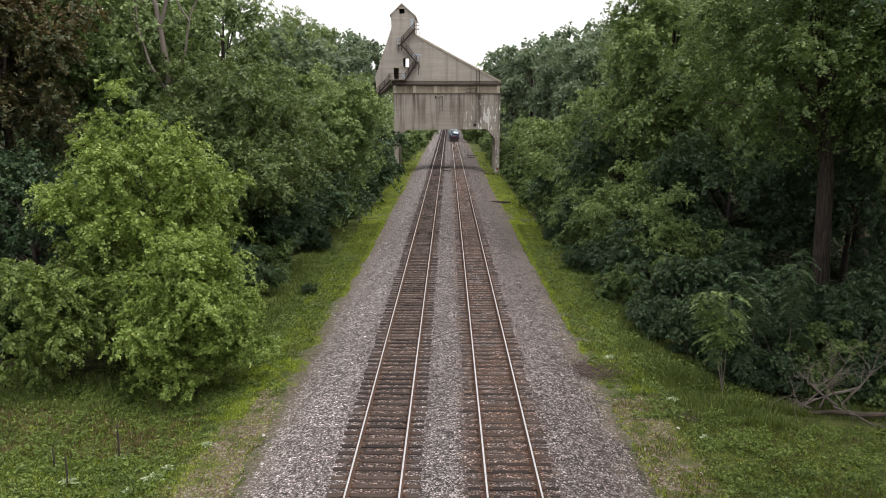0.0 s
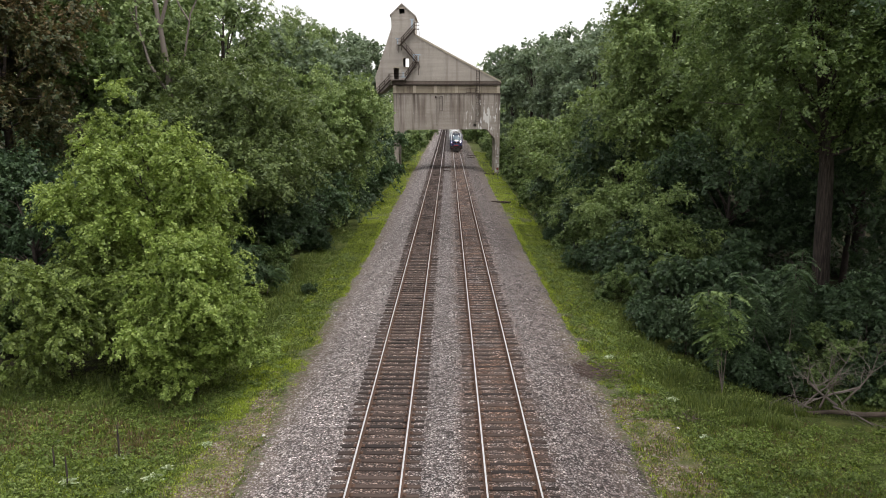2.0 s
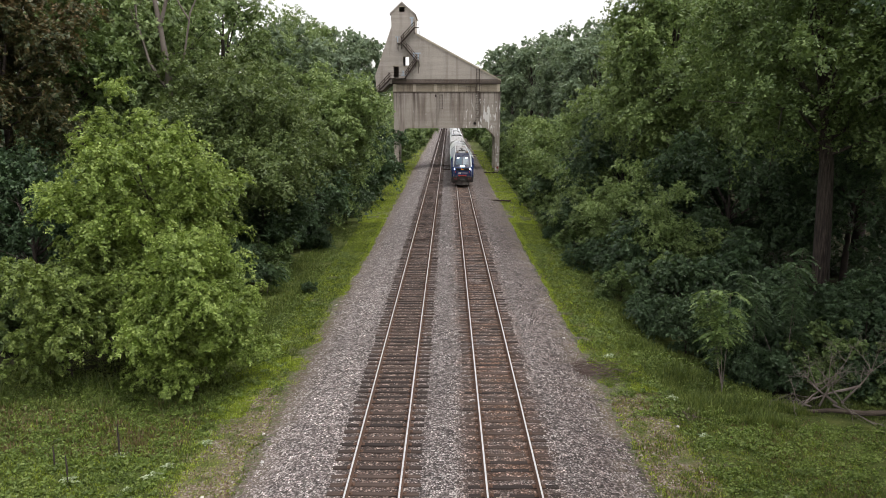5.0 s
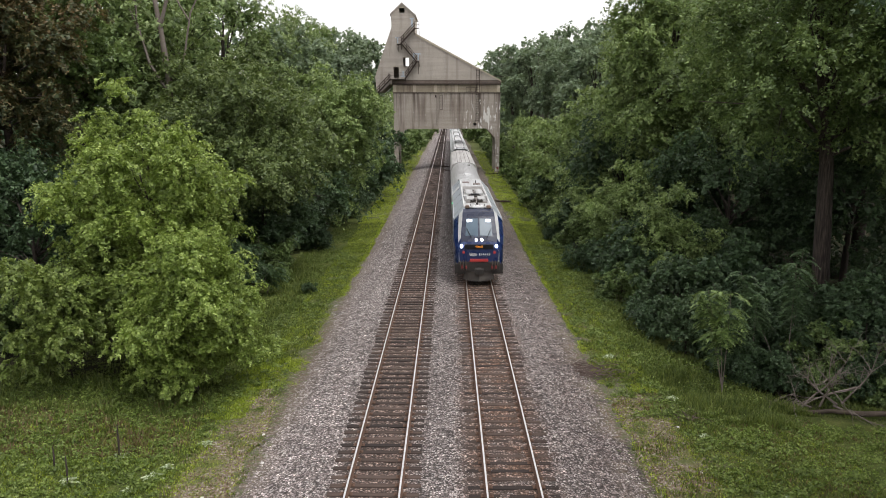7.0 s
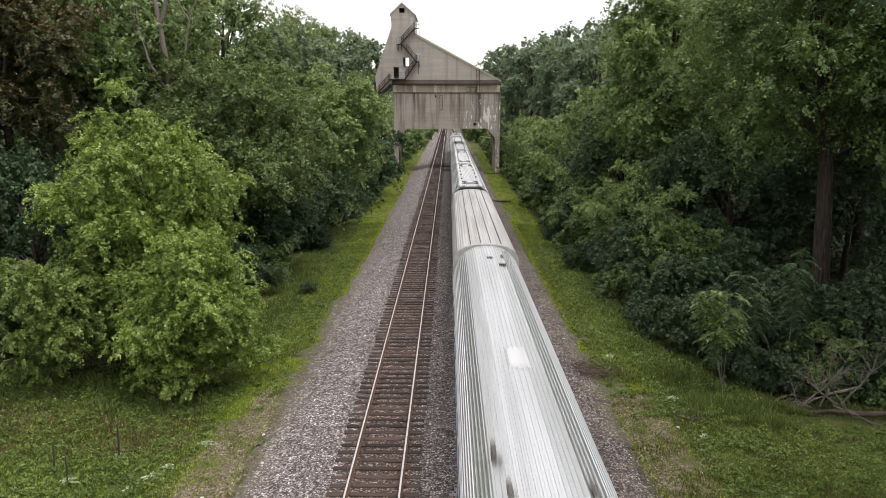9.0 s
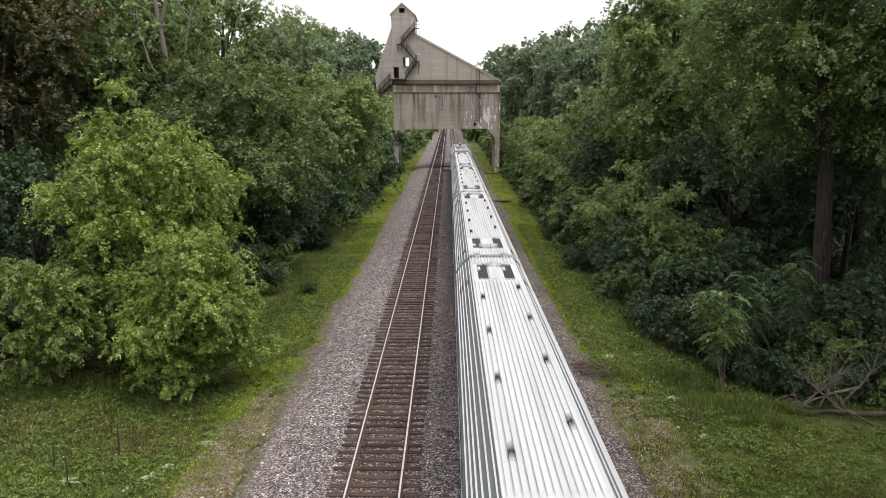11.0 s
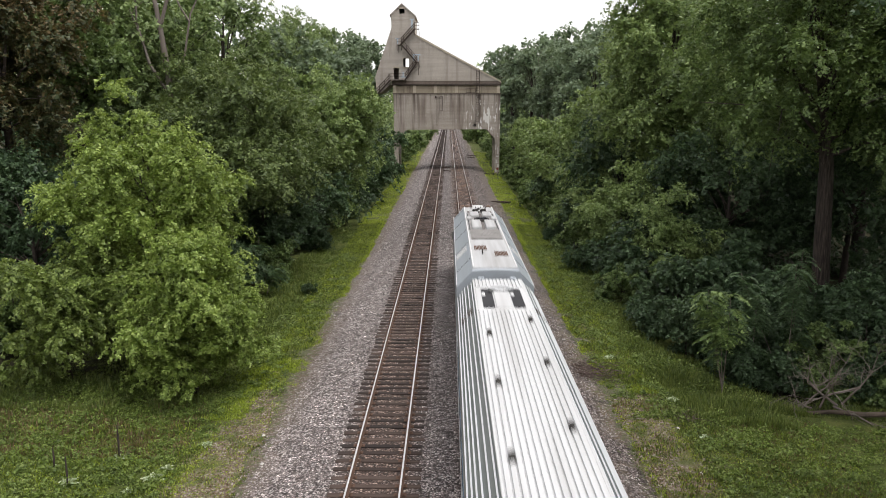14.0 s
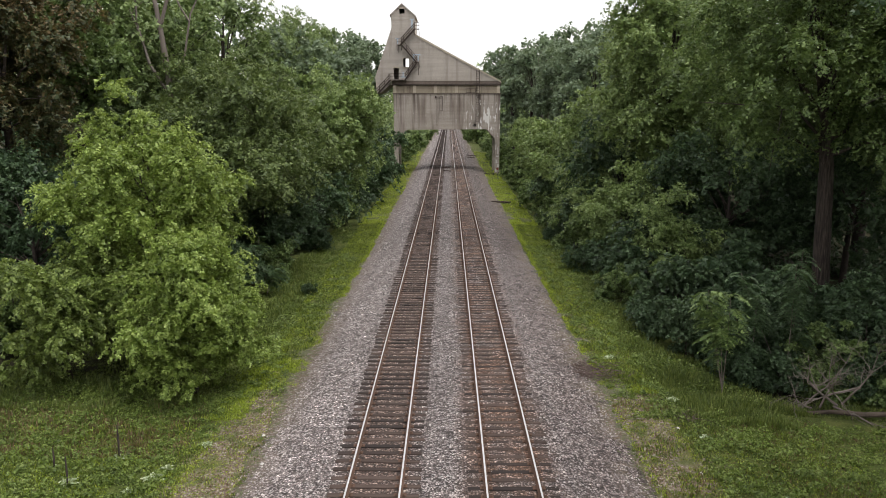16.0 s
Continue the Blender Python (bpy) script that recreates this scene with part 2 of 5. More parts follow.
M_LEAF = {
    "bright": leaf_material("yellow_green_leaves", (0.0782, 0.1306, 0.0234), (0.2033, 0.2876, 0.0581), (0.391, 0.4743, 0.1507)),
    "olive": leaf_material("olive_green_leaves", (0.062, 0.102, 0.0241), (0.16, 0.222, 0.0518), (0.31, 0.375, 0.1204)),
    "leafy": leaf_material("dark_mid_green_leaves", (0.0464, 0.0753, 0.0252), (0.108, 0.1548, 0.049), (0.1998, 0.2544, 0.0924)),
    "mid": leaf_material("mid_green_leaves", (0.054, 0.094, 0.0312), (0.124, 0.188, 0.06), (0.22, 0.293, 0.108)),
    # deep and cool are darkened to hold the shade under the trees
    "deep": leaf_material("shade_darkened_green_leaves", (0.025, 0.05, 0.024), (0.052, 0.094, 0.0432), (0.106, 0.165, 0.0792)),
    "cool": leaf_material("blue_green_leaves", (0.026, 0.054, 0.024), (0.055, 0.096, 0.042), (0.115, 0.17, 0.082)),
    "brown": leaf_material("withered_brown_leaves", (0.0375, 0.065, 0.0263), (0.0725, 0.0963, 0.0387), (0.2, 0.1313, 0.065)),
    # carries the air's haze in its colour, for the wood behind the tower
    "far": leaf_material("haze_tinted_blue_green_leaves", (0.11, 0.162, 0.098), (0.185, 0.25, 0.158), (0.28, 0.345, 0.225)),
    "fresh": leaf_material("fresh_green_leaves", (0.08, 0.13, 0.048), (0.185, 0.263, 0.09), (0.325, 0.405, 0.162)),
    # paled green: distance haze is put into the leaf colour
    "pale": leaf_material("haze_paled_green_leaves", (0.09, 0.148, 0.056), (0.185, 0.26, 0.1), (0.3, 0.37, 0.165)),
    "dry": leaf_material("dry_straw_blades", (0.09, 0.065, 0.034), (0.165, 0.12, 0.064), (0.27, 0.205, 0.115)),
    "grass": leaf_material("verge_grass_blades", (0.045, 0.075, 0.018), (0.11, 0.16, 0.034), (0.23, 0.265, 0.08)),
    "weed": leaf_material("deep_green_clover_leaves", (0.055, 0.09, 0.018), (0.13, 0.19, 0.038), (0.24, 0.3, 0.085)),
    "clover": leaf_material("fresh_green_clover_leaves", (0.075, 0.125, 0.02), (0.15, 0.225, 0.038), (0.24, 0.32, 0.075)),
    "silver": leaf_material("pale_silvery_weed_leaves", (0.28, 0.34, 0.2), (0.38, 0.45, 0.28), (0.5, 0.56, 0.4)),
    "lime": leaf_material("fresh_lime_grass_blades", (0.1484, 0.212, 0.02), (0.2968, 0.3869, 0.04), (0.4452, 0.5088, 0.095)),
}


# ---- mesh tools ----
class Shape:
    """Gathers corners and faces, and becomes one mesh."""

    def __init__(self):
        self.v, self.f = [], []

    def add(self, verts, faces):
        k = len(self.v)
        self.v += [tuple(p) for p in verts]
        self.f += [tuple(i + k for i in f) for f in faces]
        return self

    def box(self, x0, x1, y0, y1, z0, z1, bevel=0.0):
        """A block with its upright and top edges taken off by bevel."""
        b = min(bevel, (x1 - x0) * 0.3, (y1 - y0) * 0.3, (z1 - z0) * 0.6)
        if b <= 0:
            p = [(x, y, z) for z in (z0, z1) for x, y in ((x0, y0), (x1, y0), (x1, y1), (x0, y1))]
            return self.add(p, [(3, 2, 1, 0), (4, 5, 6, 7), (0, 1, 5, 4), (1, 2, 6, 5), (2, 3, 7, 6), (3, 0, 4, 7)])
        rings = []
        for z, i in ((z0, 0), (z1 - b, 0), (z1, b)):
            c = b * 0.6
            rings.append([(x0 + c + i, y0 + i, z), (x1 - c - i, y0 + i, z), (x1 - i, y0 + c + i, z), (x1 - i, y1 - c - i, z),
                          (x1 - c - i, y1 - i, z), (x0 + c + i, y1 - i, z), (x0 + i, y1 - c - i, z), (x0 + i, y0 + c + i, z)])
        return self.loft(rings)

    def loft(self, rings, caps=True):
        n = len(rings[0])
        faces = []
        for k in range(len(rings) - 1):
            for i in range(n):
                j = (i + 1) % n
                faces.append((k * n + i, k * n + j, (k + 1) * n + j, (k + 1) * n + i))
        if caps:
            faces.append(tuple(range(n))[::-1])
            faces.append(tuple((len(rings) - 1) * n + i for i in range(n)))
        return self.add([p for r in rings for p in r], faces)

    def tube(self, path, radii, sides=6):
        """A round bar along a path, thick as radii say."""
        path = [Vector(p) for p in path]
        rings = []
        for i, p in enumerate(path):
            d = (path[min(i + 1, len(path) - 1)] - path[max(i - 1, 0)]).normalized()
            a = d.cross(Vector((0.31, 0.87, 0.39))).normalized()
            b = d.cross(a)
            r = radii[i] if isinstance(radii, (list, tuple)) else radii
            rings.append([p + (a * math.cos(t) + b * math.sin(t)) * r for t in (2 * math.pi * k / sides for k in range(sides))])
        return self.loft(rings)

    def bar(self, a, b, w, h):
        """A square bar from a to b."""
        a, b = Vector(a), Vector(b)
        d = (b - a).normalized()
        s = d.cross(Vector((0, 0, 1)))
        s = s.normalized() if s.length > 0.01 else Vector((1, 0, 0))
        u = s.cross(d)
        return self.loft([[p + s * w / 2 * i + u * h / 2 * j for i, j in ((-1, -1), (1, -1), (1, 1), (-1, 1))] for p in (a, b)])

    def plate(self, outline, y0, y1, holes=()):
        """An upright plate: an outline of (x, z) with holes, thick from y0 to y1."""
        loops = [list(outline)] + [list(h) for h in holes]
        flat = [p for l in loops for p in l]
        from mathutils.geometry import tessellate_polygon
        tris = tessellate_polygon([[Vector((x, z, 0)) for x, z in l] for l in loops])
        n = len(flat)
        verts = [(x, y0, z) for x, z in flat] + [(x, y1, z) for x, z in flat]
        faces = [tuple(t) for t in tris] + [tuple(i + n for i in t)[::-1] for t in tris]
        k = 0
        for l in loops:
            for i in range(len(l)):
                a, b = k + i, k + (i + 1) % len(l)
                faces.append((a, b, b + n, a + n))
            k += len(l)
        return self.add(verts, faces)

    def mesh(self, name, material, smooth=0.0, fix=True):
        me = bpy.data.meshes.new(name)
        me.from_pydata(self.v, [], self.f)
        if fix:
            bm = bmesh.new()
            bm.from_mesh(me)
            bmesh.ops.recalc_face_normals(bm, faces=bm.faces)
            bm.to_mesh(me)
            bm.free()
        me.materials.append(material)
        if smooth:
            me.shade_smooth()
            me.set_sharp_from_angle(angle=radians(smooth))
        return me


def part(name, shape, material, parent, label="", smooth=0.0, at=None):
    """One mesh object under a thing or under a part."""
    me = shape if isinstance(shape, bpy.types.Mesh) else shape.mesh(name, material, smooth)
    ob = new(name, me)
    ob.parent = parent
    if at is not None:
        ob.matrix_basis = at
    return tagged(ob, label)


def thing(name, label, category, m=None, group="", kind=""):
    ob = new(name)
    ob.empty_display_size = 0.3
    if m is not None:
        ob.matrix_basis = m
    return tagged(ob, label, category, group, kind)


def quads_mesh(name, verts, per, material, faces_local):
    """A mesh of many alike small pieces from an array of (pieces * per) corners."""
    count = len(verts) // per
    loc = np.array(faces_local)
    faces = (np.arange(count)[:, None, None] * per + loc[None]).reshape(-1, loc.shape[1])
    me = bpy.data.meshes.new(name)
    me.vertices.add(len(verts))
    me.vertices.foreach_set("co", verts.astype(np.float32).ravel())
    me.loops.add(faces.size)
    me.loops.foreach_set("vertex_index", faces.astype(np.int32).ravel())
    me.polygons.add(len(faces))
    me.polygons.foreach_set("loop_start", (np.arange(len(faces)) * faces.shape[1]).astype(np.int32))
    me.update(calc_edges=True)
    me.validate()
    me.materials.append(material)
    return me


def unit(a):
    return a / np.maximum(np.linalg.norm(a, axis=1, keepdims=True), 1e-6)


def leaf_mesh(name, points, normals, size, material, rng, long=1.35):
    """Small pointed leaves at points, facing along normals."""
    n = len(points)
    turn = unit(rng.normal(size=(n, 3)))
    along = unit(np.cross(normals, turn))
    across = np.cross(normals, along)
    s = (size * rng.uniform(0.6, 1.35, n))[:, None] * 1.25
    v = np.empty((n, 3, 3))
    v[:, 0] = points - along * s * long * 0.4 + across * s / 2
    v[:, 1] = points + along * s * long * 0.6
    v[:, 2] = points - along * s * long * 0.3 - across * s / 2
    return quads_mesh(name, v.reshape(-1, 3), 3, material, [(0, 1, 2)])


# ---- ground and ballast ----
def land(x, y):
    """Height of the soil."""
    a = abs(x)
    z = -1.15 if a < 5 else -0.72
    if 5 <= a < 6.2:
        z = -1.15 + (a - 5) / 1.2 * 0.43
    elif a >= 6.2:
        z -= 0.08 * min(a - 6.2, 4)
        if x > 9:
            z -= 0.16 * min(x - 9, 6)
        if x < -11:
            z += 0.05 * min(-11 - x, 10)
        if x > 20:
            z += 0.08 * min(x - 20, 25)
    w = min(1, max(0, (a - 5.5) / 2))
    return z + w * (0.10 * noise.noise((x * 0.5, y * 0.5, 0)) + 0.22 * noise.noise((x * 0.11, y * 0.11, 3)))


def grid(name, xs, ys, height, material, label, category):
    verts = [(x, y, height(x, y)) for y in ys for x in xs]
    n = len(xs)
    faces = [(j * n + i, j * n + i + 1, (j + 1) * n + i + 1, (j + 1) * n + i) for j in range(len(ys) - 1) for i in range(n - 1)]
    me = bpy.data.meshes.new(name)
    me.from_pydata(verts, [], faces)
    me.materials.append(material)
    me.shade_smooth()
    return tagged(new(name, me), label, category, kind="structure")


near_x = [-14 + 0.5 * i for i in range(57)]
wide_x = [-2500, -900, -300, -120, -70, -50, -40, -34, -28, -24, -20, -17] + near_x + [17, 20, 24, 28, 34, 40, 50, 70, 120, 300, 900, 2500]
long_y = [-300, -60, -20, 0] + [8 + 0.6 * i for i in range(100)] + [69 + 2 * i for i in range(60)] + [190 + 6 * i for i in range(19)] + [310, 350, 420, 600, 1200, 4000]
grid("ground", wide_x, long_y, land, M_GROUND, "green grassy verge with bare dirt beside the ballast", "ground")


def bed(x, y):
    a = abs(x + 0.13)
    z = -0.215 if a < 3.7 else -0.215 - (a - 3.7) * (0.205 + 0.02 * math.sin(y * 0.13))
    if a < 0.55:
        z += 0.03
    if abs(x + 2.1) < 1.35:
        z += 0.005
    elif abs(x - 1.84) < 1.35:
        z += 0.01
    if a > 4.4:
        z += min(1, (a - 4.4)) * (0.06 * noise.noise((x * 0.7, y * 0.35, 2)) + 0.05 * noise.noise((x * 2.2, y * 1.9, 4)))
    return z + 0.03 * noise.noise((x * 1.6, y * 1.6, 7)) + 0.015 * noise.noise((x * 4, y * 4, 1))


grid("ballast_bed", [-7.6 + 0.2 * i for i in range(76)], [-40, 0] + [12 + 0.35 * i for i in range(190)] + [79 + 1.5 * i for i in range(70)] + [185 + 5 * i for i in range(50)] + [480],
     bed, M_BALLAST, "grey crushed stone ballast under both tracks", "ballast")


def ballast_stones(count):
    rng = np.random.default_rng(4)
    y = 17 + 42 * rng.random(count) ** 1.6
    x = rng.uniform(-6.0, 5.9, count)
    c = np.array([(a, b, bed(a, b)) for a, b in zip(x, y)])
    on_tie = (np.abs(x + 2.1) < 1.3) | (np.abs(x - 1.84) < 1.3)
    c[on_tie, 2] -= 0.02
    base = np.array([(1, 0, 0), (0, 1, 0), (-1, 0, 0), (0, -1, 0), (0.2, 0.1, 0.8), (0, 0, -0.6)])
    s = rng.uniform(0.02, 0.042, (count, 1, 1)) * rng.uniform(0.6, 1.3, (count, 6, 1))
    a = rng.uniform(0, 6.3, count)
    rot = np.zeros((count, 3, 3))
    rot[:, 0, 0], rot[:, 0, 1], rot[:, 1, 0], rot[:, 1, 1], rot[:, 2, 2] = np.cos(a), -np.sin(a), np.sin(a), np.cos(a), 1
    v = np.einsum("nij,kj->nki", rot, base) * s + c[:, None]
    me = quads_mesh("ballast_stones", v.reshape(-1, 3), 6, M_STONE, [(0, 1, 4), (1, 2, 4), (2, 3, 4), (3, 0, 4), (1, 0, 5), (3, 2, 5)])
    tagged(new("ballast_stones", me), "loose grey and white crushed stones on the ballast", "ballast", kind="stuff")


ballast_stones(42000)


# ---- tracks ----
def tie_mesh(rng, k):
    s = Shape()
    w, h, l = 0.108, 0.18, 1.3
    e = [rng.uniform(-0.05, 0.05) for _ in range(2)]
    rings = []
    for x, i in ((-l + e[0], 0.012), (-l + e[0] + 0.03, 0), (-0.5, 0), (0.45, 0), (l + e[1] - 0.03, 0), (l + e[1], 0.012)):
        d = rng.uniform(-0.006, 0.006)
        rings.append([(x, -w + i + d, -h), (x, w - i + d, -h), (x, w - i + d, -0.015), (x, w - 0.02 + d, -i), (x, -w + 0.02 + d, -i), (x, -w + i + d, -0.015)])
    s.loft(rings)
    return s.mesh("tie", M_TIE)


def track(cx, label, seed, sunk):
    rng = random.Random(seed)
    t = thing("railway_track", label, "railway track", pose(cx, 0, 0), "two tracks", "structure")
    for side in (-0.7525, 0.7525):
        foot = [(-0.07, -0.17), (0.07, -0.17), (0.07, -0.158), (0.012, -0.135), (0.009, -0.045), (0.034, -0.036), (0.035, -0.008),
                (-0.035, -0.008), (-0.034, -0.036), (-0.009, -0.045), (-0.012, -0.135), (-0.07, -0.158)]
        rail = part("rail", Shape().loft([[(side + a, y, b) for a, b in foot] for y in (-40, 480)]), M_RUST, t, "rusty brown rail with polished head")
        head = [(-0.027, -0.0085), (0.027, -0.0085), (0.026, -0.002), (0.018, 0.0), (-0.018, 0.0), (-0.025, -0.002)]
        part("running_surface", Shape().loft([[(side + a, y, b) for a, b in head] for y in (-40, 480)]), M_RAILTOP, rail, "bright worn steel rail head")
    kinds = [tie_mesh(rng, k) for k in range(6)]
    rest, plates = Shape(), Shape()
    y = 12.0
    n = 0
    while y < 420:
        z = -0.175 - sunk - rng.uniform(0, 0.012) - 0.01 * min(1, max(0, (y - 60) / 50))
        m = pose(rng.uniform(-0.05, 0.05), y, z, rng.uniform(-1, 1), rng.uniform(-0.3, 0.3), rng.uniform(-1.3, 1.3))
        if n < 290:
            part("tie", rng.choice(kinds), None, t, at=m)
        else:
            k = rng.uniform(-0.05, 0.05)
            rest.box(-1.3 + k, 1.3 + k, y - 0.115, y + 0.115, z - 0.15, z)
        if y < 90:
            for s in (-0.7525, 0.7525):
                plates.box(s - 0.18, s + 0.18, y - 0.09, y + 0.09, -0.19, -0.166)
                for d in (-0.11, 0.11):
                    plates.box(s + d - 0.02, s + d + 0.02, y - 0.05, y - 0.01, -0.17, -0.135)
        y += 0.533 + rng.uniform(-0.035, 0.035)
        n += 1
    tagged(part("far_ties", rest, M_TIE, t), kind="stuff")
    tagged(part("tie_plates", plates, M_RUST, t, "rusty tie plates and spikes"), kind="stuff")
    return t


track(-2.1, "railway track with dark raised wooden ties", 1, 0.0)
track(1.84, "railway track with rust-stained wooden ties", 2, 0.012)


# ---- coaling tower ----
def coaling_tower():
    t = thing("coaling_tower", "tall abandoned concrete coaling tower spanning both tracks", "coaling tower", pose(0, 136, 0), kind="structure")
    out = [(-7.94, 27.55), (-9.77, 26.0), (-9.7, 23.7), (-12.6, 15.5), (-12.35, 12.9), (-11.5, 13.0), (-10.2, 14.2), (8.9, 14.2), (8.9, 14.75), (-5.78, 22.5), (-5.75, 25.9)]
    win = [(-8.35, 26.05), (-7.45, 26.05), (-7.45, 26.85), (-8.35, 26.85)]
    door = [(-9.4, 15.2), (-8.55, 15.2), (-8.55, 17.1), (-9.4, 17.1)]
    win2 = [(-7.75, 17.2), (-6.75, 17.2), (-6.75, 18.7), (-7.75, 18.7)]
    wall = part("bin_wall", Shape().plate(out, -0.35, 0.1, [win, door, win2]), M_CONC, t, "streaked grey concrete bin with sloping top")
    part("bin_wall", Shape().plate(out, 8.4, 8.8, [win, [(x - 0.1, z + 0.5) for x, z in win2]]), M_CONC, t)
    hull = Shape()
    for i in range(len(out)):
        a, b = out[i], out[(i + 1) % len(out)]
        if i == 6:
            continue
        c = Vector((-5, 18))
        ia, ib = [(p[0] + (c.x - p[0]) * 0.03, p[1] + (c.y - p[1]) * 0.03) for p in (a, b)]
        hull.loft([[(a[0], y, a[1]), (b[0], y, b[1]), (ib[0], y, ib[1]), (ia[0], y, ia[1])] for y in (0.1, 8.4)])
    part("bin_shell", hull, M_CONC, t)
    roof = Shape()
    for a, b in (((-9.95, 25.85), (-7.94, 27.72)), ((-7.94, 27.72), (-5.55, 25.7))):
        roof.loft([[(a[0], y, a[1]), (b[0], y, b[1]), (b[0], y, b[1] - 0.22), (a[0], y, a[1] - 0.22)] for y in (-0.55, 9.0)])
    part("roof", roof, M_CONC, t)
    slab = Shape().plate([(8.95, 14.9), (9.05, 14.6), (-5.7, 22.35), (-5.75, 22.75)], -0.5, 9.0)
    part("roof_slab", slab, M_CONC_PALE, t, "weathered concrete roof slab edge")
    sill = Shape()
    for a, b, c, d in ((-8.4, -7.4, 26.85, 26.95), (-9.5, -8.45, 17.1, 17.25), (-7.85, -6.65, 18.7, 18.82), (-7.85, -6.65, 17.08, 17.2)):
        sill.box(a, b, -0.42, -0.3, c, d)
    part("lintels", sill, M_CONC_PALE, t)
    # recessed band with short piers between
    part("stain_course", Shape().box(-9.7, 8.92, -0.40, -0.34, 14.36, 14.95), M_CONC_DARK, t, "dark stained lower course of the bin")
    part("band_wall", Shape().box(-9.35, 8.75, -0.14, 8.5, 12.85, 14.2), M_CONC_BAND, t, "pale recessed band under the bin")
    part("ledge", Shape().box(-9.65, 9.05, -0.4, 8.8, 12.74, 12.9), M_CONC_DARK, t, "thin dark concrete ledge")
    for x in (-9.3, -5.9, -2.25, 1.35, 5.2, 8.55):
        part("pier", Shape().box(x - 0.25, x + 0.25, -0.38, 0.25, 12.9, 14.2), M_CONC_PALE, t)
    # dark strip painting the shadow line below the bin's overhang
    part("beam", Shape().box(-9.75, 9.0, -0.5, 8.85, 14.17, 14.36), M_IRON, t, "dark strip drawn for the shadow line under the bin")
    hole = [(4.3, 7.05), (4.75, 7.05), (4.75, 7.7), (4.3, 7.7)]
    low = [(-9.45, 5.0), (-8.75, 5.0), (-7.3, 6.66), (6.65, 6.75), (8.05, 5.1), (8.85, 5.1), (8.9, 12.72), (-9.5, 12.72)]
    part("hopper_wall", Shape().plate(low, -0.3, 0.2, [hole]), M_CONC_PEEL, t, "stained concrete hopper wall with flaking white paint")
    part("hopper_wall", Shape().plate(low, 8.0, 8.5), M_CONC_PEEL, t)
    part("hopper_floor", Shape().box(-9.3, 8.7, 0.2, 8.0, 6.9, 7.3), M_CONC, t)
    for x0, x1 in ((-9.45, -8.95), (8.35, 8.85)):
        part("hopper_side", Shape().box(x0, x1, 0.2, 8.0, 5.0, 12.72), M_CONC, t)
    for x0, x1 in ((-9.45, -8.75), (8.05, 8.85)):
        for y0 in (-0.3, 7.4):
            part("leg", Shape().box(x0, x1, y0, y0 + 1.1, -1.6, 5.1, 0.06), M_CONC_PEEL, t, "concrete leg with graffiti and flaking paint")
    # iron stairs in flights, with rails
    st = Shape()

    def flight(a, b, y=-0.9, w=0.7):
        for dy in (-w / 2, w / 2):
            st.bar((a[0], y + dy, a[1]), (b[0], y + dy, b[1]), 0.07, 0.2)
            st.bar((a[0], y + dy, a[1] + 1.0), (b[0], y + dy, b[1] + 1.0), 0.06, 0.06)
            st.bar((a[0], y + dy, a[1] + 0.55), (b[0], y + dy, b[1] + 0.55), 0.05, 0.05)
        n = max(4, int(abs(a[1] - b[1]) / 0.24))
        for i in range(n + 1):
            f = i / n
            x, z = a[0] + (b[0] - a[0]) * f, a[1] + (b[1] - a[1]) * f
            st.box(x - 0.14, x + 0.14, y - w / 2, y + w / 2, z - 0.02, z + 0.02)
            if i % 4 == 0:
                for dy in (-w / 2, w / 2):
                    st.box(x - 0.03, x + 0.03, y + dy - 0.03, y + dy + 0.03, z, z + 1.0)

    def landing(x0, x1, z, y0=-1.3, y1=-0.38):
        st.box(x0, x1, y0, y1, z - 0.08, z)
        for x in (x0, x1):
            st.box(x - 0.03, x + 0.03, y0, y0 + 0.06, z, z + 1.0)
            st.bar((x, y0, z - 0.05), (x, y1 + 0.2, z - 1.1), 0.06, 0.06)
        for h in (0.5, 1.0):
            st.bar((x0, y0 + 0.03, z + h), (x1, y0 + 0.03, z + h), 0.05, 0.05)

    flight((-5.8, 23.4), (-8.1, 20.95))
    landing(-8.75, -8.0, 20.9)
    flight((-8.0, 20.9), (-5.6, 18.1))
    landing(-5.7, -5.0, 18.05)
    flight((-5.4, 18.0), (-7.4, 15.15))
    landing(-10.2, -7.3, 15.1)
    flight((-10.0, 15.0), (-12.3, 12.6))
    landing(-5.8, -5.0, 23.5)
    st.box(-8.55, -8.48, -1.3, -1.2, 19.6, 20.9)
    st.box(-5.2, -5.1, -1.3, -1.2, 15.9, 18.0)
    part("staircase", st, M_IRON, t, "dark rusty zigzag iron staircase")
    pipe = Shape()
    for x in (4.7, 5.25):
        pipe.tube([(x, -0.75, 7.9), (x, -0.75, 16.7)], 0.05)
    for i in range(22):
        pipe.tube([(4.7, -0.75, 8.1 + i * 0.4), (5.25, -0.75, 8.1 + i * 0.4)], 0.025, 4)
    pipe.tube([(7.6, -0.3, 15.6), (9.5, -0.3, 15.55)], 0.06)
    part("ladder", pipe, M_IRON, t, "rusty iron wall ladder")
    cage = Shape()
    for z in (10.0, 12.3):
        cage.bar((-1.5, -0.42, z), (-1.05, -0.42, z), 0.06, 0.06)
    for x in (-1.5, -1.05):
        cage.bar((x, -0.42, 9.9), (x, -0.42, 12.4), 0.06, 0.06)
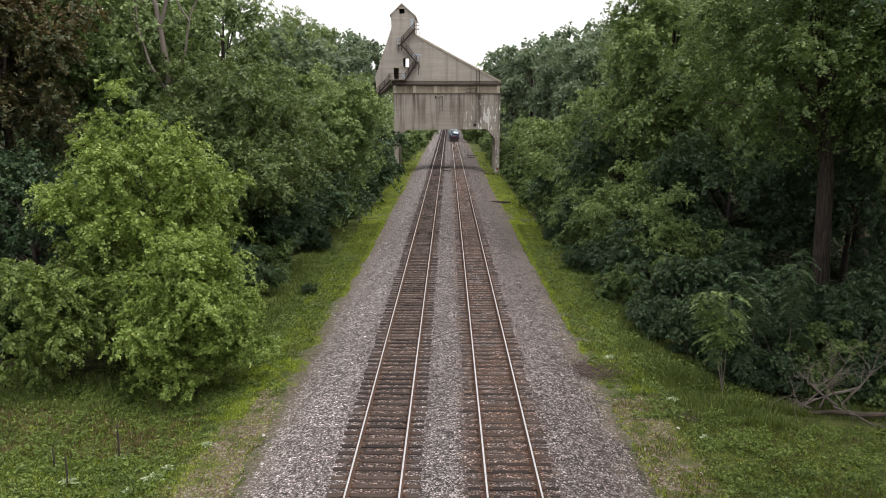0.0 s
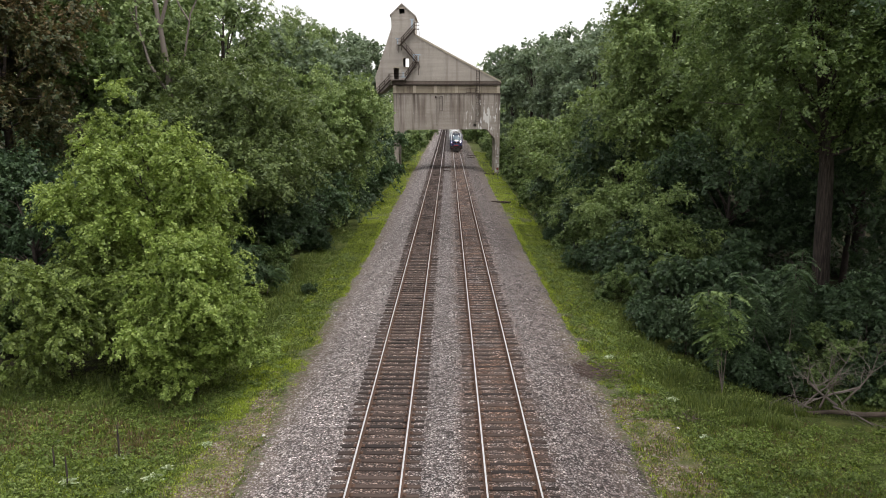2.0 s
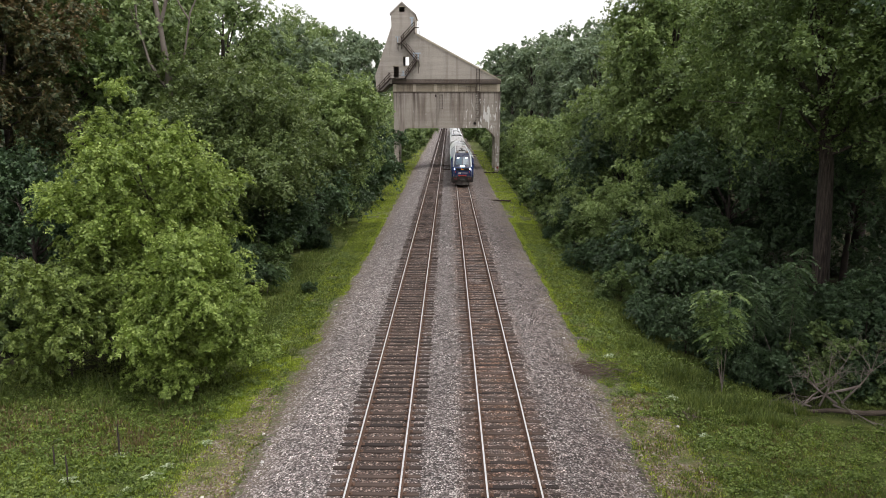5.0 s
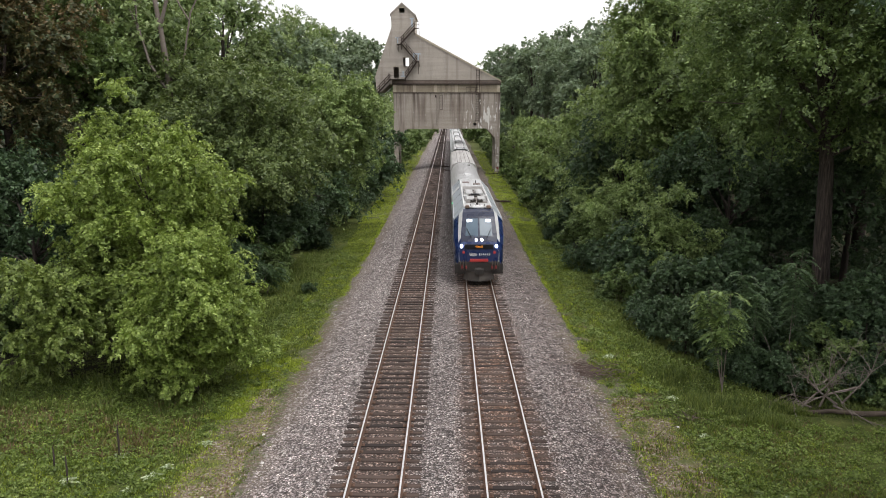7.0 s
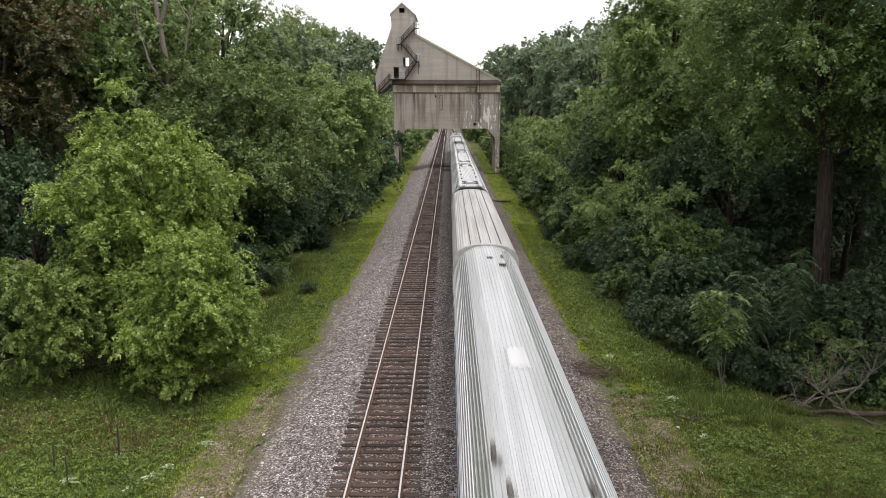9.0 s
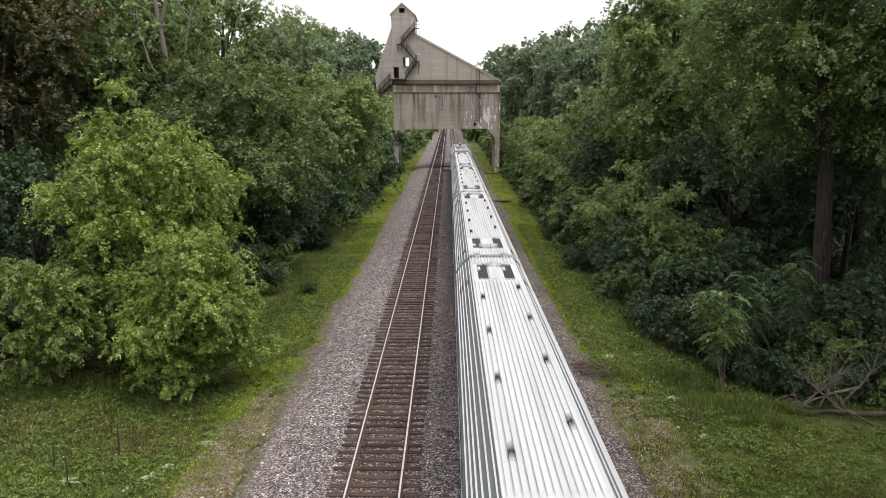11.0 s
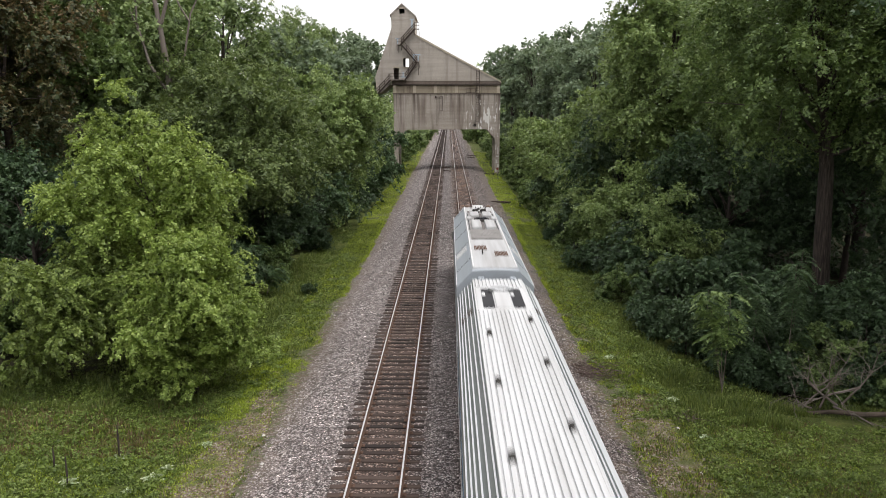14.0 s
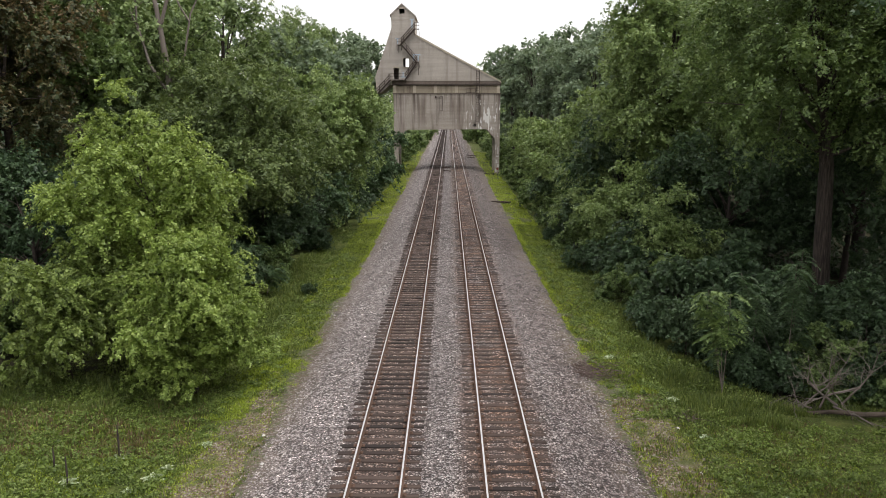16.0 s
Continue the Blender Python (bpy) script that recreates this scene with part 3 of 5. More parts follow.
    for a, b in (((3.0, 12.98), (4.6, 12.98)), ((3.0, 13.7), (4.6, 13.7))):
        cage.bar((a[0], -0.4, a[1]), (b[0], -0.4, b[1]), 0.05, 0.05)
    for x in (3.0, 3.8, 4.6):
        cage.bar((x, -0.4, 12.9), (x, -0.4, 13.7), 0.05, 0.05)
    cage.box(-2.35, -2.1, -0.42, -0.3, 12.0, 12.4)
    cage.box(-2.05, -2.0, -0.36, -0.3, 7.2, 12.2)
    part("iron_bracket", cage, M_IRON, t, "rusty iron brackets")
    tag = Shape()
    for a in ((-6.6, -5.9, 25.0, 25.2), (-6.35, -6.1, 23.7, 25.0), (-9.1, -8.3, 21.9, 22.05), (-8.85, -8.6, 21.1, 21.9),
              (-6.1, -4.8, 19.2, 19.4), (-5.3, -5.0, 18.3, 19.2), (-6.1, -5.85, 18.3, 19.2), (-8.2, -7.2, 15.5, 15.7), (-7.9, -7.7, 15.7, 16.4)):
        tag.box(a[0], a[1], -0.356, -0.345, a[2], a[3])
    low_tag = Shape()
    for a in ((8.2, 8.5, 0.9, 1.5), (8.45, 8.75, 0.2, 0.7), (8.15, 8.4, -0.6, -0.1), (8.3, 8.7, 2.0, 2.2), (8.5, 8.62, 2.5, 3.6), (8.15, 8.3, 3.2, 4.1)):
        low_tag.box(a[0], a[1], -0.312, -0.302, a[2], a[3])
    part("painted_marks", low_tag, M_PAINT_WHITE, t, "white paint drips and graffiti on the leg")
    part("painted_marks", Shape().box(8.35, 8.7, -0.312, -0.302, -0.3, 0.05), M_PAINT_RED, t, "dull red painted shape")
    part("painted_marks", tag, M_PAINT_BLUE, t, "faded light blue painted shapes")


coaling_tower()


# ---- trees, shrubs and grass ----
def crown_mesh(name, rng, clumps, count, size, material, sprays=14, reach=1.25, droop=0.25):
    """Leaves shingled on flat drooping sprays round the clumps, over an inner mass of older leaves: a ragged outline with dark gaps."""
    c = np.array(clumps)
    weight = c[:, 3] ** 2
    n = max(1, int(len(c) * sprays * 1.5))
    pick = rng.choice(len(c), size=n, p=weight / weight.sum())
    r = c[pick, 3][:, None]
    d = unit(rng.normal(size=(n, 3)) + (0, 0, 0.5))
    plane = unit(d * 0.42 + (0, 0, 0.7) + rng.normal(size=(n, 3)) * 0.22)
    along = unit(d - plane * (d * plane).sum(1, keepdims=True) + rng.normal(size=(n, 3)) * 0.15)
    across = np.cross(plane, along)
    root = c[pick, :3] + d * r * rng.uniform(0.35, reach * 0.72, (n, 1))
    length = r * rng.uniform(0.35, 0.75, (n, 1))
    inner = int(count * 0.12)
    k = rng.integers(0, n, count - inner)
    u = rng.random((len(k), 1)) ** 0.85
    wide = length[k] * rng.uniform(-1, 1, (len(k), 1)) * (0.1 + 0.9 * u) * (1.05 - 0.75 * u * u) * 0.6
    p = root[k] + along[k] * length[k] * u + across[k] * wide + plane[k] * length[k] * rng.normal(size=(len(k), 1)) * 0.1
    p[:, 2] -= (droop * 1.2 * length[k] * u * u)[:, 0]
    nrm = unit(plane[k] + along[k] * 0.3 * u + rng.normal(size=(len(k), 3)) * 0.5)
    q = rng.choice(len(c), size=inner, p=weight / weight.sum())
    core = c[q, :3] + unit(rng.normal(size=(inner, 3))) * c[q, 3][:, None] * rng.uniform(0.1, 0.6, (inner, 1))
    p = np.concatenate([p, core])
    nrm = np.concatenate([nrm, unit(rng.normal(size=(inner, 3)) + (0, 0, 0.3))])
    p[:, 2] = np.maximum(p[:, 2], 0.05)
    sizes = np.concatenate([np.full(len(k), size), np.full(inner, size * 1.5)])
    return leaf_mesh(name, p, nrm, sizes, material, rng)


def make_clumps(rng, n, rx, ry, rz, cz, grow=0.34, low=-1.0):
    out = []
    while len(out) < n:
        d = rng.normal(size=3)
        d /= np.linalg.norm(d)
        if d[2] < low:
            continue
        lump = 0.86 + 0.5 * noise.noise((d[0] * 1.6 + n, d[1] * 1.6, d[2] * 1.6 + rx))
        f = rng.uniform(0.3, 0.95) ** 0.6 * lump
        r = min(rx, rz) * grow * rng.uniform(0.55, 1.3)
        out.append((d[0] * rx * f, d[1] * ry * f, cz + d[2] * rz * f, r))
    return out


def tree(name, label, x, y, height, rx, rz, leaf, size, count, seed, clumps=26, trunk=0.22, z=None, category="tree", ry=None, bark=None, group="woods", cz=None, lean=(0, 0), grow=0.27, sprays=14, reach=1.3, fork=None):
    """A tapered, forked trunk with limbs, and a crown of many leaves."""
    rng = np.random.default_rng(seed)
    z = land(x, y) - 0.1 if z is None else z
    t = thing(name, label, category, pose(x, y, z), group)
    ry = ry or rx
    cz = cz or height - rz
    cl = make_clumps(rng, clumps, rx, ry, rz, cz, grow, -0.95)
    cl = [(a + lean[0], b + lean[1], max(c, r * 0.6), r) for a, b, c, r in cl]
    s = Shape()
    fork = fork or max(cz - rz * 0.45, height * 0.12)
    top = Vector((lean[0], lean[1], cz + rz * 0.5))
    mid = Vector((lean[0] * 0.1 + rng.normal() * 0.12, lean[1] * 0.1 + rng.normal() * 0.12, fork))
    s.tube([(0, 0, -0.3), (0.02, 0, 0.35), mid * 0.5, mid, mid.lerp(top, 0.5) + Vector(rng.normal(size=3)) * 0.2, top],
           [trunk * 1.5, trunk * 1.08, trunk, trunk * 0.85, trunk * 0.5, trunk * 0.12], 10)
    for a, b, c, r in cl[:: max(1, len(cl) // 18)]:
        e = Vector((a, b, c))
        start = mid.lerp(top, min(0.8, max(0.0, (c - fork) / max(0.5, height - fork) * 0.6)))
        bend = start.lerp(e, 0.5) + Vector((0, 0, 0.1 * (e - start).length)) + Vector(rng.normal(size=3)) * 0.15
        s.tube([start, bend, start.lerp(e, 0.85)], [trunk * 0.26, trunk * 0.15, trunk * 0.05], 5)
        for _ in range(2):
            o = e + Vector(rng.normal(size=3)) * r * 0.7
            s.tube([bend.lerp(e, 0.5), o], [trunk * 0.1, trunk * 0.03], 4)
    part("trunk", s, bark or M_BARK, t, smooth=60)
    part("crown", crown_mesh("crown", rng, cl, count, size, M_LEAF[leaf], sprays, reach), None, t)
    return t


def again(t, x, y, turn, scale=1.0, z=None):
    ob = copy_thing(t, pose(x, y, land(x, y) - 0.1 if z is None else z, 0, 0, turn))
    ob.scale = (scale, scale, scale * random.uniform(0.92, 1.08))
    return ob


def dead_branch(s, rng, p, d, l, r, depth):
    """Grows a crooked bare branch, and smaller ones from it."""
    path, radii = [p], [r]
    for i in range(4):
        d = (d + Vector(rng.normal(size=3)) * 0.22).normalized()
        p = p + d * l / 4
        path.append(p)
        radii.append(r * (1 - 0.2 * (i + 1)))
        if depth and i:
            for _ in range(2):
                side = (d + Vector(rng.normal(size=3)) * 0.75).normalized()
                dead_branch(s, rng, p, side, l * rng.uniform(0.35, 0.6), r * 0.42, depth - 1)
    s.tube(path, radii, 5 if r > 0.03 else 4)


# the shining young trees by the dirt path
YG = "box elder with bright yellow-green leaves beside the grass"
tree("tree", YG, -13.6, 35.0, 12.2, 4.8, 5.5, "bright", 0.08, 140000, 11, 120, 0.2, group="young trees", sprays=16, grow=0.2, reach=1.4)
tree("shrub", "low arching shrub with bright yellow-green leaves", -10.3, 30.0, 6.9, 3.2, 3.5, "bright", 0.07, 95000, 12, 84, 0.1, category="shrub", group="young trees", sprays=18, cz=3.3, grow=0.22, reach=1.4)
tree("shrub", "broad shrub with yellow-green leaves", -15.9, 30.9, 6.4, 4.0, 3.1, "olive", 0.074, 80000, 13, 56, 0.1, category="shrub", group="young trees", sprays=20, cz=3.2, grow=0.22, reach=1.5)

# the row along the verge on the far side of them
MG = "leafy fresh green tree leaning out over the grassy verge"
d1 = tree("tree", MG, -15.0, 52, 15.2, 6.8, 6.1, "leafy", 0.108, 88000, 21, 84, 0.22, lean=(1.0, 0), sprays=20, cz=8.9, grow=0.24)
d2 = tree("tree", MG, -13.6, 70, 17.0, 6.6, 7.4, "fresh", 0.14, 64000, 22, 84, 0.24, lean=(1.2, 0), sprays=20, cz=9.0, grow=0.24)
again(d1, -20.5, 60, 250, 1.05)
# dark leaf colour paints the shade below the overhanging row
d3 = tree("tree", "bushy tree with shade-darkened leaves down to the grass", -12.8, 63, 9.5, 4.6, 4.6, "deep", 0.14, 22000, 23, 40, 0.16, sprays=18, cz=4.4, grow=0.26)
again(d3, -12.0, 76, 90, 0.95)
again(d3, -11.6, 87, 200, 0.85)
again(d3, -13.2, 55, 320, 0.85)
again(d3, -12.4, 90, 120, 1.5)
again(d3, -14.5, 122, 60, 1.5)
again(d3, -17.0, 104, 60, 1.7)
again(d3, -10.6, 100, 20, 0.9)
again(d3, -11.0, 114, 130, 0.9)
# tall trees behind
DG = "tall dense deciduous tree with full green crown"
e1 = tree("tree", "tall maple with light green leaves", -22.6, 48, 20.5, 3.7, 7.0, "mid", 0.15, 42000, 31, 54, 0.36, sprays=18, cz=13.0, grow=0.26)
tree("tree", "tall tree with withered brown leaves", -24.4, 43.0, 23.5, 4.6, 8.6, "brown", 0.11, 74000, 32, 76, 0.26, sprays=16, cz=13.6, grow=0.25)
# e2 and e3 wear the haze-paled leaf colour
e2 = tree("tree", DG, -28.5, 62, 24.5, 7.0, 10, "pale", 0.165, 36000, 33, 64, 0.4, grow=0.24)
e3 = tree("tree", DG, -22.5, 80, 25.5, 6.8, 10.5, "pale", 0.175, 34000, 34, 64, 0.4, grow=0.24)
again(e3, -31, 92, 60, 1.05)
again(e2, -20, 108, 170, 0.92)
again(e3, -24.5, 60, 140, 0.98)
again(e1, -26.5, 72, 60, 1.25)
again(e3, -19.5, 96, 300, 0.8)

# the wood on the other side: tall crowns, and a front of low ones down to the grass
r4 = tree("tree", DG, 17.5, 62, 25.5, 6.6, 10.0, "fresh", 0.142, 84000, 41, 90, 0.42, sprays=18, grow=0.24)
r3 = tree("tree", "round-crowned tree with fresh green leaves by the verge", 14.4, 76, 15.4, 5.6, 7.2, "fresh", 0.135, 42000, 42, 64, 0.26, sprays=18, cz=7.4, grow=0.24)
r5 = tree("tree", "old tree with a thick dark furrowed trunk", 22.6, 46, 26, 7.2, 7.6, "mid", 0.116, 100000, 43, 84, 0.48, sprays=18, lean=(-2.2, -0.6), cz=15.8, grow=0.26, fork=8.9, bark=M_BARK_FURROWED)
r6 = tree("tree", "leafy understorey tree with leaf colour darkened for the wood's shade", 19.5, 54, 11.5, 5.6, 5.6, "deep", 0.14, 27000, 44, 46, 0.2, sprays=18, cz=5.6, grow=0.26)
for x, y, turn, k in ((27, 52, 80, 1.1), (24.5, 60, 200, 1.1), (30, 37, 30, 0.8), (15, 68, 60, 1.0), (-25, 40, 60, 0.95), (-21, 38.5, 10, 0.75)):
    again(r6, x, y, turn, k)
r8 = tree("tree", "round-crowned fresh green tree along the line", 13.2, 90, 13.2, 4.9, 6.2, "fresh", 0.19, 15000, 47, 50, 0.24, sprays=18, cz=6.4, grow=0.24)
for x, y, turn, k in ((13.8, 102, 70, 0.8), (13.2, 114, 140, 0.75), (13.6, 126, 300, 0.75), (14.5, 140, 20, 0.8)):
    again(r8, x, y, turn, k * 1.17)
for x, y, turn, k in ((13.6, 47, 20, 0.55), (12.6, 56, 140, 0.62), (12.4, 65, 260, 0.62), (15.5, 58, 180, 0.75)):
    again(r3, x, y, turn, k)
again(r8, 12.2, 83, 90, 0.7)
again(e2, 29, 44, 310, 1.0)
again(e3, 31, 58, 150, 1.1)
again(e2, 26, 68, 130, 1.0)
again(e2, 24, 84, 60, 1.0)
# added high crowns, mostly unseen, that shade the right-hand verge and shrubs
r7 = tree("tree", "tall oak added largely out of view to shade the wood's edge", 25.5, 31, 24, 8.8, 6.2, "deep", 0.17, 34000, 45, 50, 0.45, sprays=16, cz=17.2, grow=0.3)
again(r7, 21.5, 15, 80, 1.1)
again(r7, 21, 8, 260, 0.95)
# the tall wood behind the tower, its leaf colour lightened and blued as haze
k1 = tree("tree", "tall tree far behind the tower with haze-tinted leaves", 20.5, 108, 24.6, 6.8, 10.4, "far", 0.24, 22000, 46, 60, 0.3, grow=0.24, sprays=12)
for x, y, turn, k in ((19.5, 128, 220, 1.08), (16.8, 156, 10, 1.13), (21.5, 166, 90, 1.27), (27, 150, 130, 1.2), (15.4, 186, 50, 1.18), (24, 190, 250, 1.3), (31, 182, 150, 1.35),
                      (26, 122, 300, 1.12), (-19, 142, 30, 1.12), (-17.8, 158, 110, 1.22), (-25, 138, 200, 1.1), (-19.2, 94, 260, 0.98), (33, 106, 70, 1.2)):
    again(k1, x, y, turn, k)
k2 = thing("dead_tree", "bare pale tree standing before the dark wood", "tree", pose(17.2, 148, -1), "woods")
for i, (x, lean) in enumerate(((0.0, 0.6), (0.5, 1.9), (2.6, -0.7))):
    b = Shape()
    dead_branch(b, np.random.default_rng(130 + i), Vector((x, 0, 0)), Vector((lean * 0.05, 0, 1)), 17 - 2 * i, 0.16, 1)
    part("trunk", b, M_BARK_PALE, k2, smooth=60)

# underwood; the shade under the trees is partly put into its leaf colour
UB = "dense underwood shrub with leaf colour darkened for shade"
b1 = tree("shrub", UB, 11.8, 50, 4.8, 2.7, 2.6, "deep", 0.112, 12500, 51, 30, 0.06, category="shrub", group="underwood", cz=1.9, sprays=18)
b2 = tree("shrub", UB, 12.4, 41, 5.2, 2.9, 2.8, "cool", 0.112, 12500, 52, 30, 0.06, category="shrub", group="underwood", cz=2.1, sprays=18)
b3 = tree("shrub", "leafy green shrub at the edge of the wood", 10.6, 61, 4.4, 2.5, 2.5, "mid", 0.112, 12500, 53, 30, 0.06, category="shrub", group="underwood", cz=1.7, sprays=18)
b4 = tree("shrub", "leafy green shrub beside the tracks", 11.6, 92, 4.4, 2.6, 2.5, "mid", 0.2, 4500, 54, 22, 0.06, category="shrub", group="underwood", cz=1.8, sprays=16)
for i, (x, y, s) in enumerate(((10.7, 39, 0.6), (14.6, 37, 0.95), (15.5, 43, 1.25), (17.0, 39, 1.05), (19.5, 35, 0.95), (18.2, 32.5, 0.62), (13.4, 34.2, 0.7),
                               (11.6, 36.4, 0.65), (10.4, 45, 0.75), (9.6, 54, 0.6), (10.4, 68, 0.8), (11, 77, 1.0), (10.3, 88, 0.9), (10.6, 98, 0.9), (11, 108, 1.0),
                               (10.8, 118, 1.0), (11.5, 128, 1.1), (21, 40, 1.0), (13.5, 56, 1.3), (13, 65, 1.4), (12.8, 47, 1.35), (8.9, 66, 0.36), (16.5, 50, 1.5), 
                               (11.5, 142, 1.0), (9.8, 150, 0.6), (9.6, 160, 0.6), (-9.8, 152, 0.6), (-9.6, 166, 0.7), (9.8, 172, 0.7), (12, 156, 1.1), (11.5, 175, 1.2), (12, 195, 1.3), (12.5, 220, 1.4), (26.5, 42, 1.4), (12.2, 83, 1.3), (12.2, 73, 1.3), (15.6, 34.6, 0.75), (14.6, 32.6, 0.55), (18.0, 32.2, 0.55), (12.9, 33.0, 0.5), 
                               (-12.5, 45, 0.8), (-11.6, 51, 0.75), (-15, 44, 1.1), (-18, 40, 1.2), (-20.5, 35, 1.1), (-10.8, 62, 0.7), (-10.5, 80, 0.7), (-10.8, 97, 0.8),
                               (-11.5, 142, 1.1), (-12, 160, 1.1), (-10.5, 180, 1.3), (-9.8, 205, 1.4), (-9.0, 235, 1.5), (-8.6, 265, 1.7), (-8.8, 300, 2.0), (9.0, 250, 1.6), (8.8, 285, 1.8), (9.0, 330, 2.0), (-8.6, 46.5, 0.2), (-14.5, 59, 1.3), (-18.5, 48, 1.5), (-13.5, 66, 1.1))):
    # near shrubs on the right get b1, whose leaves have shade painted in
    again(b4 if y > 86 else b1 if 12 < x and y < 50 else (b1, b2, b3)[i % 3], x, y, 47 * i, s)


for x, y, k, turn in ((17.0, 33.2, 0.85, 20), (16.3, 32.0, 0.5, 140), (18.6, 32.6, 0.75, 250)):
    again(b3, x, y, turn, k)


def far_woods(name, boxes, count, size, leaf, seed):
    rng = np.random.default_rng(seed)
    cl = []
    for x0, x1, y0, y1, h, n in boxes:
        for _ in range(n):
            x, y = rng.uniform(x0, x1), rng.uniform(y0, y1)
            top = h * rng.uniform(0.75, 1.1)
            for k in range(5):
                cl.append((x + rng.normal() * 1.8, y + rng.normal() * 1.8, top * (0.15 + 0.2 * k) - 1, rng.uniform(2.2, 3.6)))
    tagged(new(name, crown_mesh(name, rng, cl, count, size, M_LEAF[leaf], 8)), "distant dense green woods along the railway", "woods", kind="stuff")


# the lighter leaf colour stands in for haze over the far woods
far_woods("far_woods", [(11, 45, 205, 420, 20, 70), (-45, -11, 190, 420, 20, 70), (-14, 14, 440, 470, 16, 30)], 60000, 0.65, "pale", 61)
far_woods("far_woods", [(40, 62, 10, 200, 26, 60), (-64, -40, 20, 190, 26, 60)], 50000, 0.65, "deep", 62)


# ---- grass, weeds and dead wood ----
def blades(name, label, boxes, leaf, seed):
    """Grass: single bent blades in tufts. Boxes: x0, x1, y0, y1, tufts, blade height."""
    rng = np.random.default_rng(seed)
    allv = []
    for x0, x1, y0, y1, n, h in boxes:
        tx = rng.uniform(x0, x1, n)
        ty = y0 + (y1 - y0) * rng.random(n) ** 1.3
        keep = np.array([noise.noise((a * 0.45, b * 0.45, 5)) > -0.5 for a, b in zip(tx, ty)])
        tx, ty = tx[keep], ty[keep]
        m = len(tx)
        tz = np.array([land(a, b) for a, b in zip(tx, ty)])
        th = h * np.array([0.75 + 0.8 * noise.noise((a * 0.6, b * 0.6, 9)) for a, b in zip(tx, ty)]) * rng.uniform(0.6, 1.3, m)
        per = 3
        px = np.repeat(tx, per) + rng.normal(size=m * per) * 0.045
        py = np.repeat(ty, per) + rng.normal(size=m * per) * 0.045
        pz = np.repeat(tz, per) - 0.02
        hh = np.maximum(0.05, np.repeat(th, per) * rng.uniform(0.6, 1.2, m * per))
        a = rng.uniform(0, 6.28, m * per)
        lean = hh * rng.uniform(0.1, 0.7, m * per)
        w = 0.013 + 0.027 * rng.random(m * per)
        v = np.empty((m * per, 3, 3))
        v[:, 0] = np.stack([px - w * np.sin(a), py + w * np.cos(a), pz], 1)
        v[:, 1] = np.stack([px + w * np.sin(a), py - w * np.cos(a), pz], 1)
        v[:, 2] = np.stack([px + lean * np.cos(a), py + lean * np.sin(a), pz + hh], 1)
        allv.append(v.reshape(-1, 3))
    me = quads_mesh(name, np.concatenate(allv), 3, M_LEAF[leaf], [(0, 1, 2)])
    tagged(new(name, me), label, "grass", kind="stuff")


blades("grass", "short green grass with bare spots beside the ballast",
       [(-19, -8.3, 16, 34, 31000, 0.13), (-8.3, -7.0, 16, 34, 1800, 0.08), (8.2, 12.5, 16, 32, 16000, 0.14), (6.6, 8.2, 16, 32, 1900, 0.1), (12.5, 20, 16, 29.6, 18000, 0.14), (-11, -6.5, 34, 75, 16000, 0.17), (6.5, 10.5, 31, 75, 16000, 0.18), (-7.4, -5.2, 16, 75, 4500, 0.09), (5.4, 7.4, 16, 75, 4500, 0.09)], "grass", 71)
blades("grass", "bright yellow-green grass strip along the ballast edge",
       [(-8.6, -6.1, 30, 75, 19000, 0.12), (-8.8, -6.1, 75, 130, 5000, 0.2), (6.1, 8.6, 30, 75, 18000, 0.12), (6.0, 8.8, 75, 130, 5000, 0.2), (-10, -6.2, 130, 200, 2000, 0.3), (6.2, 10, 130, 200, 2000, 0.3), (-15, -8, 16, 27, 7000, 0.11), (8, 16, 16, 27, 5500, 0.1), (-8.4, -6.4, 17, 34, 1900, 0.07), (6.2, 8.4, 17, 32, 1900, 0.07), (-9.2, -7.6, 27, 34, 2500, 0.13)], "lime", 72)
blades("tall_grass", "tall dark grass at the foot of the shrubs",
       [(-20, -9, 27.5, 31, 5000, 0.3), (9.0, 13.2, 27.5, 36, 6000, 0.32), (13.2, 19, 29.6, 32.0, 2600, 0.3), (-11.5, -9.2, 34, 60, 4000, 0.35), (8.6, 10.5, 36, 70, 4000, 0.35)], "grass", 73)

blades("dry_grass", "dry straw-coloured grass on the trodden verge",
       [(6.4, 10.0, 16, 28, 1400, 0.1), (-9.0, -6.2, 16, 27, 1100, 0.09), (10, 17, 19, 29, 2600, 0.16), (-17, -9, 24, 29, 2600, 0.22), (6.3, 8.5, 28, 60, 2200, 0.12)], "dry", 75)


